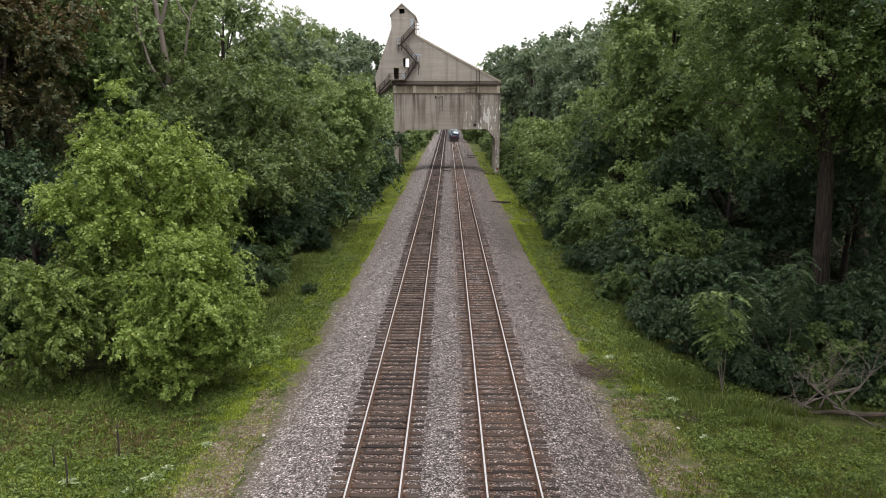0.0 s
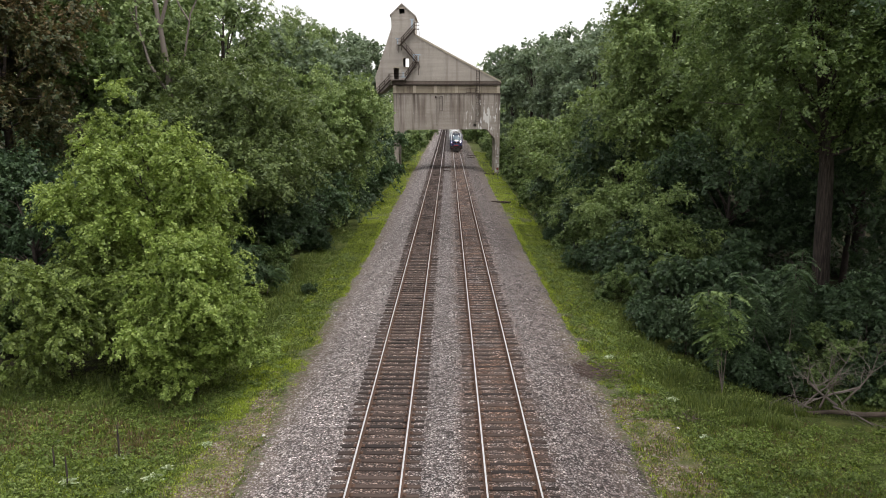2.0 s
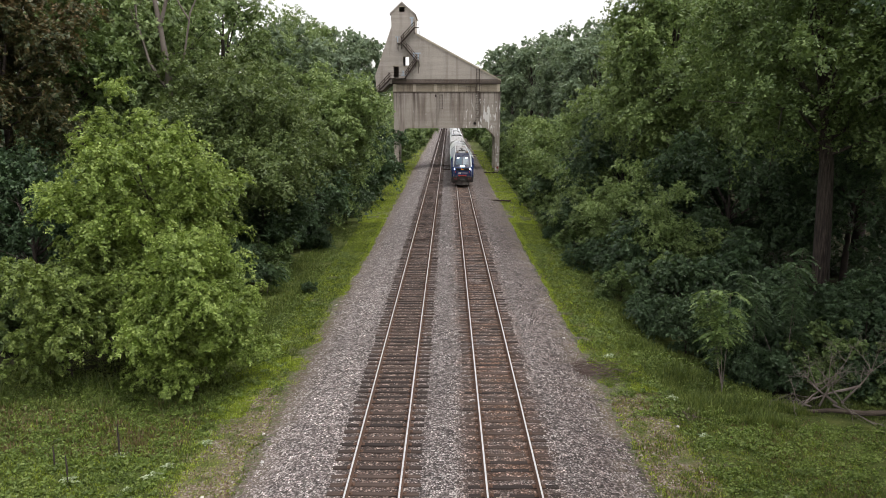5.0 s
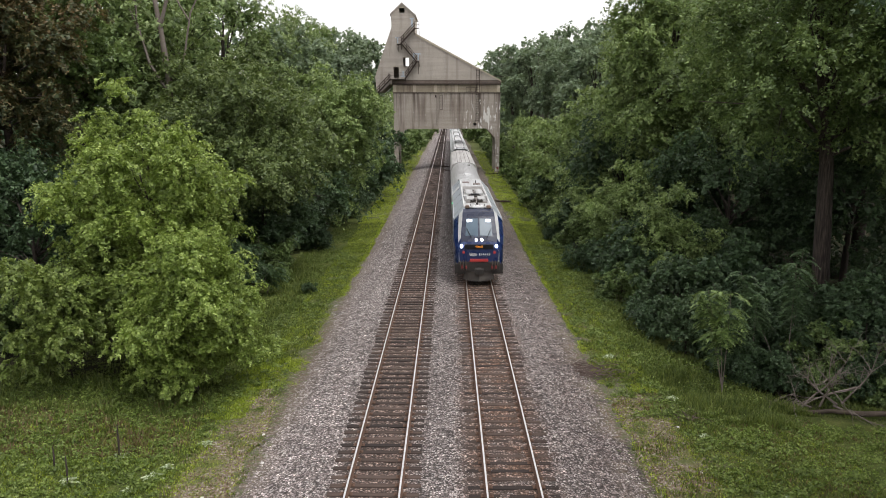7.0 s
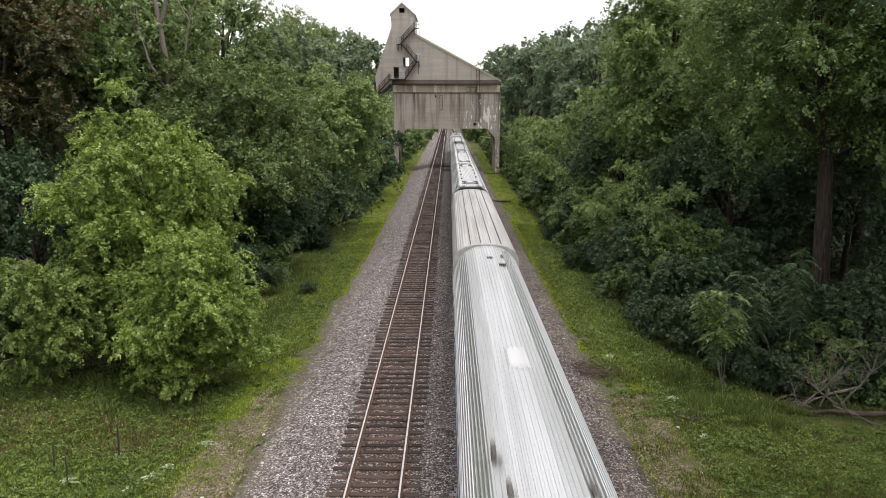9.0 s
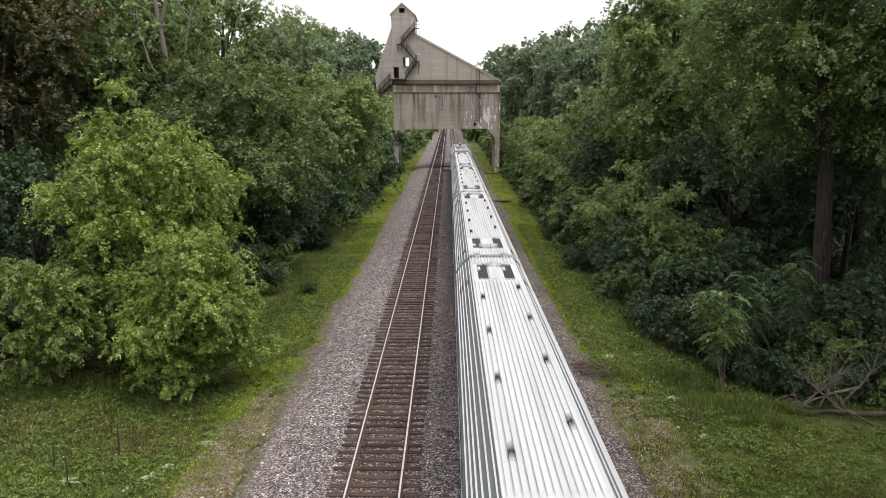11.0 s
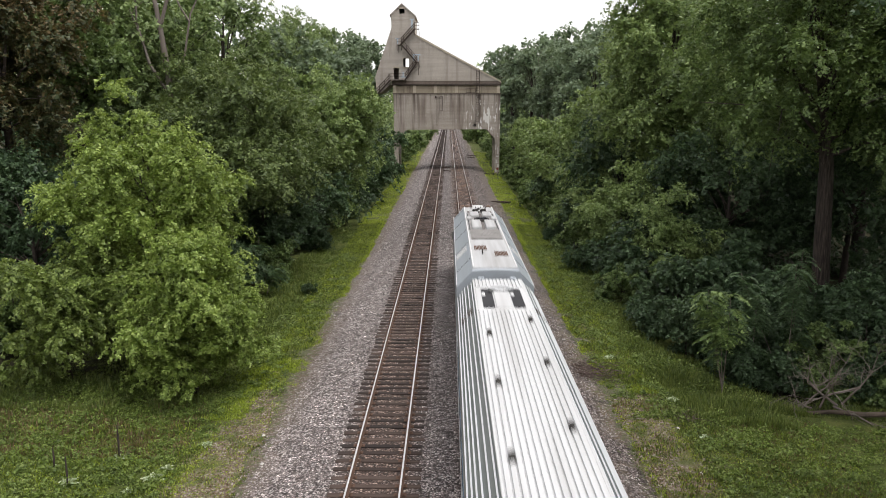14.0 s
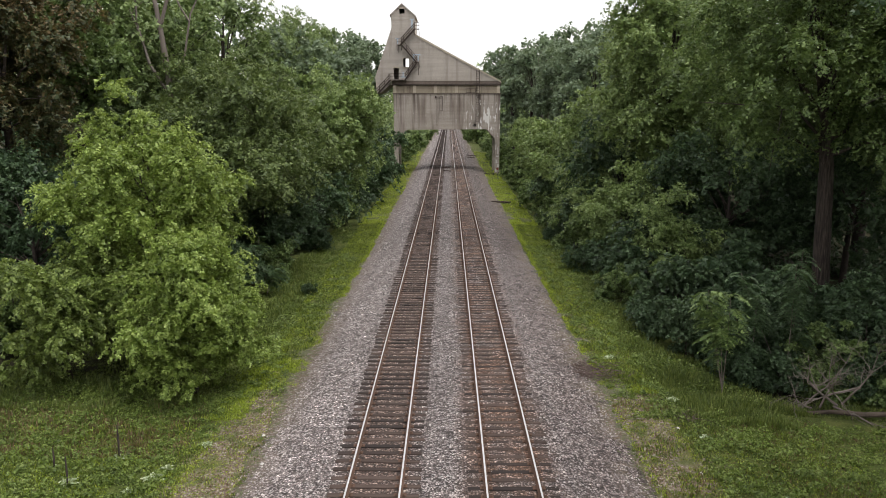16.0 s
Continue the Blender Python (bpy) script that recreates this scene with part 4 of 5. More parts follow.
def low_weeds():
    """Broad-leaved ground cover among the grass."""
    rng = np.random.default_rng(74)
    cl = []
    for x0, x1, y0, y1, n, r in ((-18, -8.3, 17, 30, 520, 0.3), (8.3, 17, 17, 28.3, 360, 0.26),  (10, 13, 30, 35, 60, 0.5), (8.2, 10.4, 33, 64, 190, 0.55), (-10.8, -8.8, 33, 70, 80, 0.4), (6.4, 9.0, 27, 62, 330, 0.28), (-9.4, -6.7, 29, 60, 240, 0.26)):
        for _ in range(n):
            x, y = rng.uniform(x0, x1), rng.uniform(y0, y1)
            cl.append((x, y, land(x, y) + 0.1, r * rng.uniform(0.5, 1.3)))
    c = np.array(cl)
    for name, leaf, count, size in (("low_weeds", "weed", 92000, 0.055), ("clover", "clover", 15000, 0.042)):
        k = rng.integers(0, len(c) if leaf == "weed" else 880, count)
        o = rng.normal(size=(len(k), 3)) * (0.5, 0.5, 0.25)
        p = c[k, :3] + o * c[k, 3][:, None] + ((0, 0, 0) if leaf == "weed" else (0.5, 0.4, 0.0))
        p[:, 2] = np.maximum(p[:, 2], c[k, 2] - 0.06)
        nrm = unit(rng.normal(size=(len(k), 3)) * 0.6 + (0, 0, 1))
        label = "low broad-leaved weeds in the grass" if leaf == "weed" else "patches of fresh bright clover in the grass"
        tagged(new(name, leaf_mesh(name, p, nrm, size, M_LEAF[leaf], rng)), label, "weeds", kind="stuff")


low_weeds()


def mullein(x, y, s, seed, spike=0.0):
    """A pale woolly rosette, some with a tall seed spike."""
    rng = np.random.default_rng(seed)
    t = thing("mullein_plant", "pale silvery-green rosette weed in the grass", "plant", pose(x, y, land(x, y)), "rosette weeds")
    v, per = [], 14
    for i in range(per):
        a = 2.4 * i
        l = s * rng.uniform(0.7, 1.1) * (1 - 0.035 * i)
        up = 0.15 + 0.05 * i
        d, q = np.array((math.cos(a), math.sin(a), 0)), np.array((-math.sin(a), math.cos(a), 0))
        w = l * 0.2
        z = np.array((0, 0, 1.0))
        v += [d * 0.03 + z * 0.03, d * l * 0.55 + q * w + z * l * up, d * l + z * l * up * 0.8, d * l * 0.55 - q * w + z * l * up]
    part("rosette", quads_mesh("rosette", np.array(v), 4, M_LEAF["silver"], [(0, 1, 2), (0, 2, 3)]), None, t)
    if spike:
        part("seed_spike", Shape().tube([(0, 0, 0), (0.02, 0, spike * 0.5), (0, 0.02, spike)], [0.02, 0.035, 0.015], 6), M_BARK, t, "dark brown seed spike")


for i, (x, y, s, k) in enumerate(((-9.2, 22.3, 0.42, 0), (-9.0, 23.0, 0.3, 0), (-11.8, 22.2, 0.34, 0.9), (-12.6, 23.0, 0.3, 0.8), (-10.9, 23.9, 0.3, 1.2), (-8.2, 24.6, 0.3, 0), (-9.7, 21.6, 0.25, 0),
                                  (7.35, 34.0, 0.4, 0), (7.5, 34.4, 0.3, 0), (9.0, 25.5, 0.28, 0), (10.2, 21.5, 0.3, 0), (8.9, 29.2, 0.3, 0))):
    mullein(x, y, s * 1.15, 80 + i, k)


def fern_tree(name, label, x, y, height, fronds, length, leaf, seed, group="feathery saplings"):
    """A sapling with long feathered leaves: a stalk, and fronds of paired leaflets round its top."""
    rng = np.random.default_rng(seed)
    t = thing(name, label, "sapling", pose(x, y, land(x, y) - 0.05), group)
    st = Shape()
    heads = []
    for i in range(4):
        e = Vector((rng.normal() * height * 0.24, rng.normal() * height * 0.24, height * rng.uniform(0.4, 0.95)))
        if i == 0:
            e = Vector((0.1, 0, height * 0.92))
        st.tube([(0, 0, -0.1), (0.0, 0.0, 0.3), e * 0.5 + Vector((0.05, 0.05, 0)), e], [0.02, 0.02, 0.016, 0.008], 6)
        heads.append(e)
    part("stem", st, M_BARK_PALE, t, smooth=60)
    pts, v = Shape(), []
    for i in range(fronds):
        h = heads[i % len(heads)]
        a = rng.uniform(0, 6.28)
        d = Vector((math.cos(a), math.sin(a), 0))
        l = length * rng.uniform(0.7, 1.15)
        q = Vector((-d.y, d.x, 0))
        b = h * rng.uniform(0.55, 1.0)
        path = []
        for k in range(12):
            u = k / 11
            p = b + d * l * u + Vector((0, 0, l * (0.4 * u - 0.75 * u * u)))
            path.append(p)
            if k > 1:
                ll = l * 0.26 * (1.1 - 0.6 * abs(u - 0.5)) * rng.uniform(0.6, 1.2)
                for sgn in (-1, 1):
                    o = (q * sgn + d * 0.35).normalized()
                    drop = Vector((0, 0, -rng.uniform(0.1, 0.7) * ll))
                    w = d * ll * 0.3
                    v += [p, p + o * ll * 0.45 + w, p + o * ll + drop, p + o * ll * 0.45 - w]
        pts.tube(path[::3], 0.008, 3)
    tagged(part("frond_stalks", pts, M_LEAF[leaf], t), kind="stuff")
    part("fronds", quads_mesh("fronds", np.array([tuple(p) for p in v]), 4, M_LEAF[leaf], [(0, 1, 2), (0, 2, 3)]), None, t)
    return t


f1 = fern_tree("sapling", "young tree-of-heaven sapling with feathery fresh green leaves", 11.5, 31.0, 4.9, 120, 0.75, "mid", 91)
f2 = fern_tree("sapling", "dark green sumac sapling with feathery leaves", -12.2, 48.5, 3.6, 40, 1.1, "cool", 92)
f3 = fern_tree("sapling", "tall dark green walnut sapling with feathery leaves", 15.0, 33.0, 6.4, 190, 0.72, "cool", 93)
again(f3, 13.6, 33.2, 70, 0.72)
for x, y, turn, k in ((-13.6, 47.2, 90, 0.9), (-11.2, 46.5, 200, 0.7), (-14.5, 46, 30, 1.0)):
    again(f2, x, y, turn, k)


def standing_dead_tree():
    t = thing("dead_tree", "bare pale dead tree standing among green crowns", "tree", pose(-20.3, 56.5, 0), "woods")
    rng = np.random.default_rng(95)
    s = Shape()
    s.tube([(0, 0, -1), (0.1, 0, 6), (0.3, 0, 12.6), (-0.1, 0, 16), (-0.6, 0, 19.5), (-0.8, 0, 24)], [0.34, 0.3, 0.23, 0.18, 0.14, 0.07], 8)
    s.tube([(0.2, 0, 11.5), (-0.9, -0.3, 13.5), (-1.6, -0.3, 16.2), (-1.7, -0.2, 20)], [0.13, 0.11, 0.09, 0.05], 6)
    s.tube([(-0.1, 0, 16), (0.6, -0.2, 18), (0.8, -0.2, 22)], [0.16, 0.12, 0.06], 6)
    s.tube([(0.3, 0, 12), (1.5, 0, 14), (2.0, 0.3, 17), (3.5, 0.4, 20)], [0.1, 0.09, 0.07, 0.04], 6)
    part("trunk", s, M_BARK_PALE, t, smooth=60)
    for p, d, l in (((-1.2, -0.3, 15), (-0.6, 0, 1), 4), ((1.9, 0.2, 16.5), (-0.3, 0, 1), 4.5), ((-0.6, 0, 19), (-0.7, 0, 0.8), 4)):
        b = Shape()
        dead_branch(b, rng, Vector(p), Vector(d).normalized(), l, 0.07, 1)
        part("branch", b, M_BARK_PALE, t)


standing_dead_tree()


M_LOG = grainy("barkless_brown_log", (0.045, 0.033, 0.025), (0.125, 0.095, 0.074), 2, 0.9, 0, 0.02, 18)


def fallen_tree():
    x, y = 12.9, 30.1
    t = thing("fallen_tree", "fallen grey log with bare twisted branches in the grass", "dead wood", pose(x, y, land(15, y) + 0.12), "dead wood")
    s = Shape().tube([(-0.8, 0.05, 0.22), (0.1, 0.02, 0.1), (0.9, 0.06, 0.14), (1.8, -0.12, 0.06), (2.7, -0.1, 0.13), (3.9, -0.35, 0.1), (5.8, -0.5, 0.2)], [0.04, 0.07, 0.065, 0.09, 0.085, 0.11, 0.12], 9)
    part("log", s, M_LOG, t, "weathered brown log", smooth=60)
    rng = np.random.default_rng(97)
    for p, d, l, r in (((1.6, 0.1, 0.2), (0.75, -0.1, 0.75), 2.6, 0.045), ((2.4, 0.2, 0.2), (0.1, -0.4, 1.0), 2.3, 0.05), ((3.2, 0.4, 0.2), (-0.75, -0.2, 0.6), 2.4, 0.06), ((3.4, 0.4, 0.25), (0.5, -0.3, 0.9), 2.4, 0.05),
                       ((2.0, 0.1, 0.2), (-0.6, -0.3, 0.3), 1.8, 0.04), ((4.2, 0.6, 0.9), (-1, -0.1, 0.15), 2.4, 0.07), ((3.0, 0.3, 0.2), (0.9, -0.5, 0.35), 2.0, 0.05)):
        b = Shape()
        dead_branch(b, rng, Vector(p), Vector(d).normalized(), l, r, 2)
        part("branch", b, M_BARK_PALE, t, "bare grey-white branch")


fallen_tree()


M_TWIG = grainy("dry_brown_twigs", (0.07, 0.046, 0.038), (0.17, 0.125, 0.108), 4, 0.9)


def brush_heap(x, y, w, n, seed, label, lift=0.0):
    rng = np.random.default_rng(seed)
    t = thing("brush_heap", label, "dead wood", pose(x, y, max(land(x, y), bed(x, y)) + lift), "dead wood")
    s = Shape()
    for _ in range(n):
        a = rng.uniform(0, 6.28)
        p = Vector((rng.normal() * w * 0.4, rng.normal() * w * 0.3, rng.uniform(0.0, 0.08)))
        d = Vector((math.cos(a), math.sin(a), rng.uniform(-0.05, 0.12)))
        l = rng.uniform(0.25, 0.8)
        s.tube([p, p + d * l * 0.5 + Vector((0, 0, 0.03)), p + d * l], [0.014, 0.011, 0.005], 4)
    tagged(part("twig_litter", s, M_TWIG, t), kind="stuff")


brush_heap(5.7, 31.6, 1.9, 300, 98, "heap of dry brown twigs at the ballast edge")
brush_heap(8.9, 27.5, 0.7, 40, 99, "dry fallen twigs in the grass")


def old_tie(x, y, turn, l=2.2):
    t = thing("discarded_tie", "dark broken wooden tie lying beside the track", "wooden tie", pose(x, y, max(land(x, y), bed(x, y)) + 0.03, 0, 2, turn), "discarded ties")
    s = Shape()
    s.loft([[(a, -0.11 - e, 0), (a, 0.11, 0), (a, 0.1 - e, 0.15), (a, -0.1, 0.15 - e)] for a, e in ((-l / 2, 0.03), (-l / 4, 0), (0, 0.01), (l / 4, 0.0), (l / 2, 0.04))])
    part("timber", s, M_TIE, t)


for a in ((6.0, 91.5, 4, 2.4), (6.9, 92.2, -10, 1.2), (5.2, 178, 3, 2.6), (4.6, 170, -6, 2.2), (-0.6, 139, 8, 1.6), (-0.3, 131, -2, 1.4), (7.2, 132, 5, 2.4)):
    old_tie(*a)


def litter_stone(x, y, s, seed):
    t = thing("white_stone", "pale lone stone lying on the verge", "stone", pose(x, y, max(land(x, y), bed(x, y)) - 0.02), "lone stones")
    rng = np.random.default_rng(seed)
    rings = []
    for z, k in ((0, 0.8), (0.35, 1.0), (0.7, 0.75), (0.9, 0.3)):
        rings.append([(math.cos(a) * s * k * rng.uniform(0.8, 1.15), math.sin(a) * s * k * rng.uniform(0.8, 1.15), z * s) for a in (i * 0.785 for i in range(8))])
    part("stone", Shape().loft(rings), M_PALE_STONE, t)


M_PALE_STONE = grainy("pale_limestone", (0.5, 0.48, 0.45), (0.7, 0.68, 0.65), 6, 0.8)
for i, (x, y) in enumerate(((5.6, 36.1), (-5.9, 22.9), (-6.4, 25.2), (7.9, 22.6), (8.3, 26.4), (-7.2, 20.9))):
    litter_stone(x, y, 0.07, 120 + i)


def marker_post(x, y):
    t = thing("marker_post", "small blue and white trackside marker post", "post", pose(x, y, land(x, y)))
    part("pole", Shape().tube([(0, 0, -0.1), (0, 0, 1.2)], 0.05, 8), M_IRON, t)
    part("plate", Shape().box(-0.14, 0.14, -0.06, -0.04, 0.7, 1.3), M_PAINT_BLUE, t, "pale blue plate")


marker_post(-8.6, 135)


# ---- the train ----
M_NAVY = grainy("deep_blue_gloss_paint", (0.01, 0.022, 0.085), (0.016, 0.034, 0.12), 1.5, 0.28, 0.0, 0.0005)
M_WHITE = grainy("white_gloss_paint", (0.66, 0.67, 0.68), (0.78, 0.78, 0.78), 1.2, 0.35, 0.0, 0.001)
M_BLACK = grainy("black_paint", (0.008, 0.008, 0.01), (0.018, 0.018, 0.022), 2, 0.5, 0.0, 0.001, spec=0.2)
M_CABROOF = grainy("blue_black_roof_paint", (0.012, 0.017, 0.04), (0.02, 0.028, 0.06), 2, 0.28, 0.0, 0.0005, spec=0.45)
M_DARK = grainy("dark_dirty_steel", (0.02, 0.018, 0.017), (0.06, 0.053, 0.048), 3, 0.75, 0.2)
M_RED = grainy("red_paint", (0.42, 0.03, 0.03), (0.55, 0.05, 0.045), 3, 0.45)
M_DULL_RED = grainy("grimy_dark_red_paint", (0.16, 0.02, 0.02), (0.26, 0.035, 0.035), 3, 0.6)
M_PLOW = grainy("dusty_steel_plough", (0.05, 0.043, 0.038), (0.12, 0.105, 0.095), 3, 0.7, 0.3)
M_GREY = silver_material("blue_grey_satin_paint", (0.4, 0.44, 0.485), 0.34, 0.15, 0.1)
M_ROOF = silver_material("white_roof_paint", (0.63, 0.635, 0.645), 0.42, 0.3, 0.0)
M_LOCO_ROOF = silver_material("dusty_pale_roof_paint", (0.5, 0.505, 0.515), 0.42, 0.6, 0.0)
M_STEEL = silver_material("fluted_stainless_steel", (0.8, 0.81, 0.82), 0.2, 0.26)
M_STEEL_DULL = silver_material("dull_aluminium", (0.62, 0.61, 0.6), 0.42, 0.45, 0.6)
M_SHOULDER = silver_material("grey_green_satin_steel", (0.33, 0.36, 0.37), 0.24, 0.35, 0.6)
M_WELL = grainy("dusty_grey_roof_metal", (0.2, 0.19, 0.18), (0.36, 0.345, 0.33), 1.5, 0.6, 0.2)
M_TAN = grainy("tan_weathered_paint", (0.15, 0.1, 0.075), (0.27, 0.19, 0.145), 4, 0.6)
M_GRILLE = grainy("brown_grey_grille", (0.1, 0.085, 0.08), (0.2, 0.18, 0.165), 4, 0.7, 0.3)
M_GLASS = grainy("blue_tinted_glass", (0.07, 0.11, 0.15), (0.12, 0.17, 0.22), 1, 0.12, 0.0, 0.0002, spec=0.5)
M_LAMP = glowing("lit_headlamp", (1.0, 0.98, 0.9), 45.0)
M_NUMBER = glowing("lit_number_board", (0.9, 0.95, 1.0), 1.6)
M_GREEN_LAMP = glowing("green_marker_lamp", (0.1, 1.0, 0.35), 1.5)
M_AMBER = glowing("amber_lettering", (1.0, 0.33, 0.03), 1.2)
M_RUBBER = grainy("grey_rubber_bellows", (0.025, 0.025, 0.026), (0.065, 0.064, 0.063), 3, 0.8)


def strip(sections, a, b, y0, y1, lift, depth=0.01):
    """A panel over the band between profile points a and b of a loft, from y0 to y1, standing lift proud of it."""
    picked = [s for s in sections if y0 - 1e-6 <= s[0] <= y1 + 1e-6]
    s = Shape()
    n = b - a + 1
    outer, inner = [], []
    for y, pts in picked:
        for i in range(a, b + 1):
            x, z = pts[i]
            outer.append(Vector((x, y, z)))
    rows = len(picked)
    norms = []
    for r in range(rows):
        for i in range(n):
            p = outer[r * n + i]
            u = outer[min(r + 1, rows - 1) * n + i] - outer[max(r - 1, 0) * n + i]
            w = outer[r * n + min(i + 1, n - 1)] - outer[r * n + max(i - 1, 0)]
            k = w.cross(u)
            k = k.normalized() if k.length > 1e-6 else Vector((0, 0, 1))
            if k.dot(Vector((p.x, p.y - 8, p.z - 1.5))) < 0:
                k = -k
            norms.append(k)
    v = [p + k * lift for p, k in zip(outer, norms)] + [p + k * (lift - depth) for p, k in zip(outer, norms)]
    m = rows * n
    f = []
    for r in range(rows - 1):
        for i in range(n - 1):
            q = (r * n + i, r * n + i + 1, (r + 1) * n + i + 1, (r + 1) * n + i)
            f += [q, tuple(k + m for k in q)[::-1]]
    for r in range(rows - 1):
        for i in (0, n - 1):
            f.append((r * n + i, (r + 1) * n + i, (r + 1) * n + i + m, r * n + i + m))
    for i in range(n - 1):
        for r in (0, rows - 1):
            f.append((r * n + i, r * n + i + 1, r * n + i + 1 + m, r * n + i + m))
    return s.add(v, f)


def bogie(parent, y, gap=2.6):
    b = Shape()
    for x in (-1.05, 1.05):
        b.box(x - 0.1, x + 0.1, y - gap / 2 - 0.6, y + gap / 2 + 0.6, 0.45, 0.72, 0.04)
        for d in (-gap / 2, gap / 2):
            b.box(x - 0.16, x + 0.16, y + d - 0.2, y + d + 0.2, 0.3, 0.62, 0.03)
            b.tube([(x, y + d * 0.5, 0.5), (x, y + d * 0.5, 0.95)], 0.12, 8)
    b.box(-1.0, 1.0, y - 0.3, y + 0.3, 0.45, 0.75)
    p = part("bogie", b, M_DARK, parent, "dirty steel bogie frame")
    for d in (-gap / 2, gap / 2):
        w = Shape()
        for x in (-0.76, 0.76):
            w.tube([(x - 0.07, y + d, 0.46), (x + 0.06, y + d, 0.46)], 0.46, 18)
        w.tube([(-0.76, y + d, 0.46), (0.76, y + d, 0.46)], 0.09, 8)
        part("wheelset", w, M_DARK, p)


def text_mesh(words, size, material):
    c = bpy.data.curves.new("lettering", "FONT")
    c.body, c.size, c.extrude, c.align_x = words, size, 0.004, "CENTER"
    ob = new("lettering", c)
    bpy.context.view_layer.update()
    me = bpy.data.meshes.new_from_object(ob.evaluated_get(bpy.context.evaluated_depsgraph_get()))
    bpy.data.objects.remove(ob)
    me.materials.clear()
    me.materials.append(material)
    return me


def locomotive(label, lit):
    t = thing("locomotive", label, "locomotive", group="train")
    L = 21.4

    def sec(y, hw, zb, zs, zt, ht):
        # bottom, side, shoulder, stripe edge, roof edge, and back over
        mid = (hw + (ht - hw) * 0.55, zs + (zt - zs) * 0.55)
        crown = zt + 0.035
        half = [(hw - 0.12, zb), (hw, zb + 0.25), (hw, zs), mid, (ht, zt), (ht * 0.5, crown)]
        return y, half + [(0, crown + 0.01)] + [(-x, z) for x, z in half[::-1]]

    nose = [sec(0.0, 1.22, 0.95, 1.9, 2.3, 1.02), sec(0.1, 1.34, 0.85, 2.0, 2.46, 1.08), sec(0.25, 1.41, 0.8, 2.12, 2.66, 1.1), sec(0.5, 1.455, 0.78, 2.32, 2.98, 1.08),
            sec(0.8, 1.485, 0.78, 2.58, 3.34, 1.04), sec(1.08, 1.5, 0.78, 2.78, 3.66, 1.0), sec(1.25, 1.5, 0.78, 2.86, 3.82, 0.99), sec(1.6, 1.5, 0.78, 3.15, 4.05, 0.97), sec(2.1, 1.5, 0.78, 3.5, 4.2, 0.92)]
    sides = [sec(y, 1.5, 0.78, 3.62, 4.24, 0.92) for y in (2.6, 6.0, 12.0, 20.8, L)]
    s = Shape()
    s.loft([[(x, y, z) for x, z in pts] for y, pts in nose + sides])
    body = part("body", s, M_GREY, t, "blue-grey body sides and sloping shoulders", smooth=35)
    # blue cab, white sweeping stripes, black face
    for a, b in ((0, 3), (9, 12)):
        part("cab_side", strip(nose, a, b, 0.0, 2.1, 0.012), M_NAVY, body, "deep blue cab side")
    for a, b in ((3, 4), (8, 9)):
        part("stripe", strip(nose, a, b, 0.25, 2.1, 0.016), M_WHITE, body, "white sweeping stripe")
        part("cab_corner", strip(nose, a, b, 0.0, 0.25, 0.013), M_NAVY, body, "deep blue nose corner")
    part("nose_top", strip(nose, 4, 8, 0.0, 0.1, 0.014), M_NAVY, body, "deep blue nose top")
    part("face", strip(nose, 4, 8, 0.1, 1.6, 0.018), M_CABROOF, body, "blue-black windscreen surround")
    part("cab_roof", strip(nose, 4, 8, 1.25, 2.1, 0.024), M_CABROOF, body, "dark blue-black cab roof")
    # front plate below the screen
    fr = Shape().plate([(-1.16, 1.28), (1.16, 1.28), (1.2, 1.9), (1.0, 2.3), (-1.0, 2.3), (-1.2, 1.9)], -0.05, 0.05)
    part("nose_panel", fr, M_NAVY, body, "deep blue nose panel")

    def on_face(x, v):
        """A point on the sloping face: v runs from 0 at its foot to 1 at the cab roof."""
        ys = [0.1, 0.25, 0.5, 0.8, 1.08, 1.25]
        zs = [2.5, 2.7, 3.02, 3.38, 3.7, 3.86]
        k = v * 5
        i = min(4, int(k))
        f = k - i
        return ys[i] + (ys[i + 1] - ys[i]) * f, zs[i] + (zs[i + 1] - zs[i]) * f

    for side in (-1, 1):
        g = Shape()
        rows = []
        for v in (0.26, 0.45, 0.65, 0.84):
            y, z = on_face(0, v)
            w = 0.84 - 0.1 * v
            rows.append([(side * 0.05, y - 0.03, z + 0.03), (side * w, y - 0.0, z + 0.02), (side * w, y + 0.02, z - 0.03), (side * 0.05, y + 0.02, z - 0.03)])
        g.loft(rows)
        part("windscreen", g, M_GLASS, body, "dark tinted windscreen pane", smooth=60)
        w = Shape()
        y0, z0 = on_face(0, 0.16)
        y1, z1 = on_face(0, 0.5)
        w.bar((side * 0.45, y0 - 0.06, z0 + 0.05), (side * 0.75, y1 - 0.05, z1 + 0.05), 0.025, 0.025)
        part("wiper", w, M_BLACK, body)
        nb = Shape()
        y, z = on_face(0, 0.74)
        for k in range(4):
            nb.box(side * 0.56 - 0.17 + k * 0.09, side * 0.56 - 0.11 + k * 0.09, y - 0.08, y - 0.02, z - 0.02, z + 0.13)
        part("number_board", nb, M_NUMBER, body, "lit white number board bars")
        lamp = M_LAMP if lit else M_GREY
        y, z = on_face(0, 0.09)
        h = Shape().tube([(side * 0.17, y - 0.06, z + 0.02), (side * 0.17, y + 0.05, z + 0.0)], [0.07, 0.065], 14)
        part("headlight", h, lamp, body, "bright white headlight" if lit else "headlight")
        d = Shape().tube([(side * 1.04, -0.08, 2.24), (side * 1.04, 0.1, 2.24)], [0.075, 0.085], 14)
        part("ditch_light", d, lamp, body, "bright white ditch light" if lit else "ditch light")
        r = Shape().tube([(side * 0.93, -0.08, 1.88), (side * 0.93, 0.06, 1.88)], 0.085, 12)
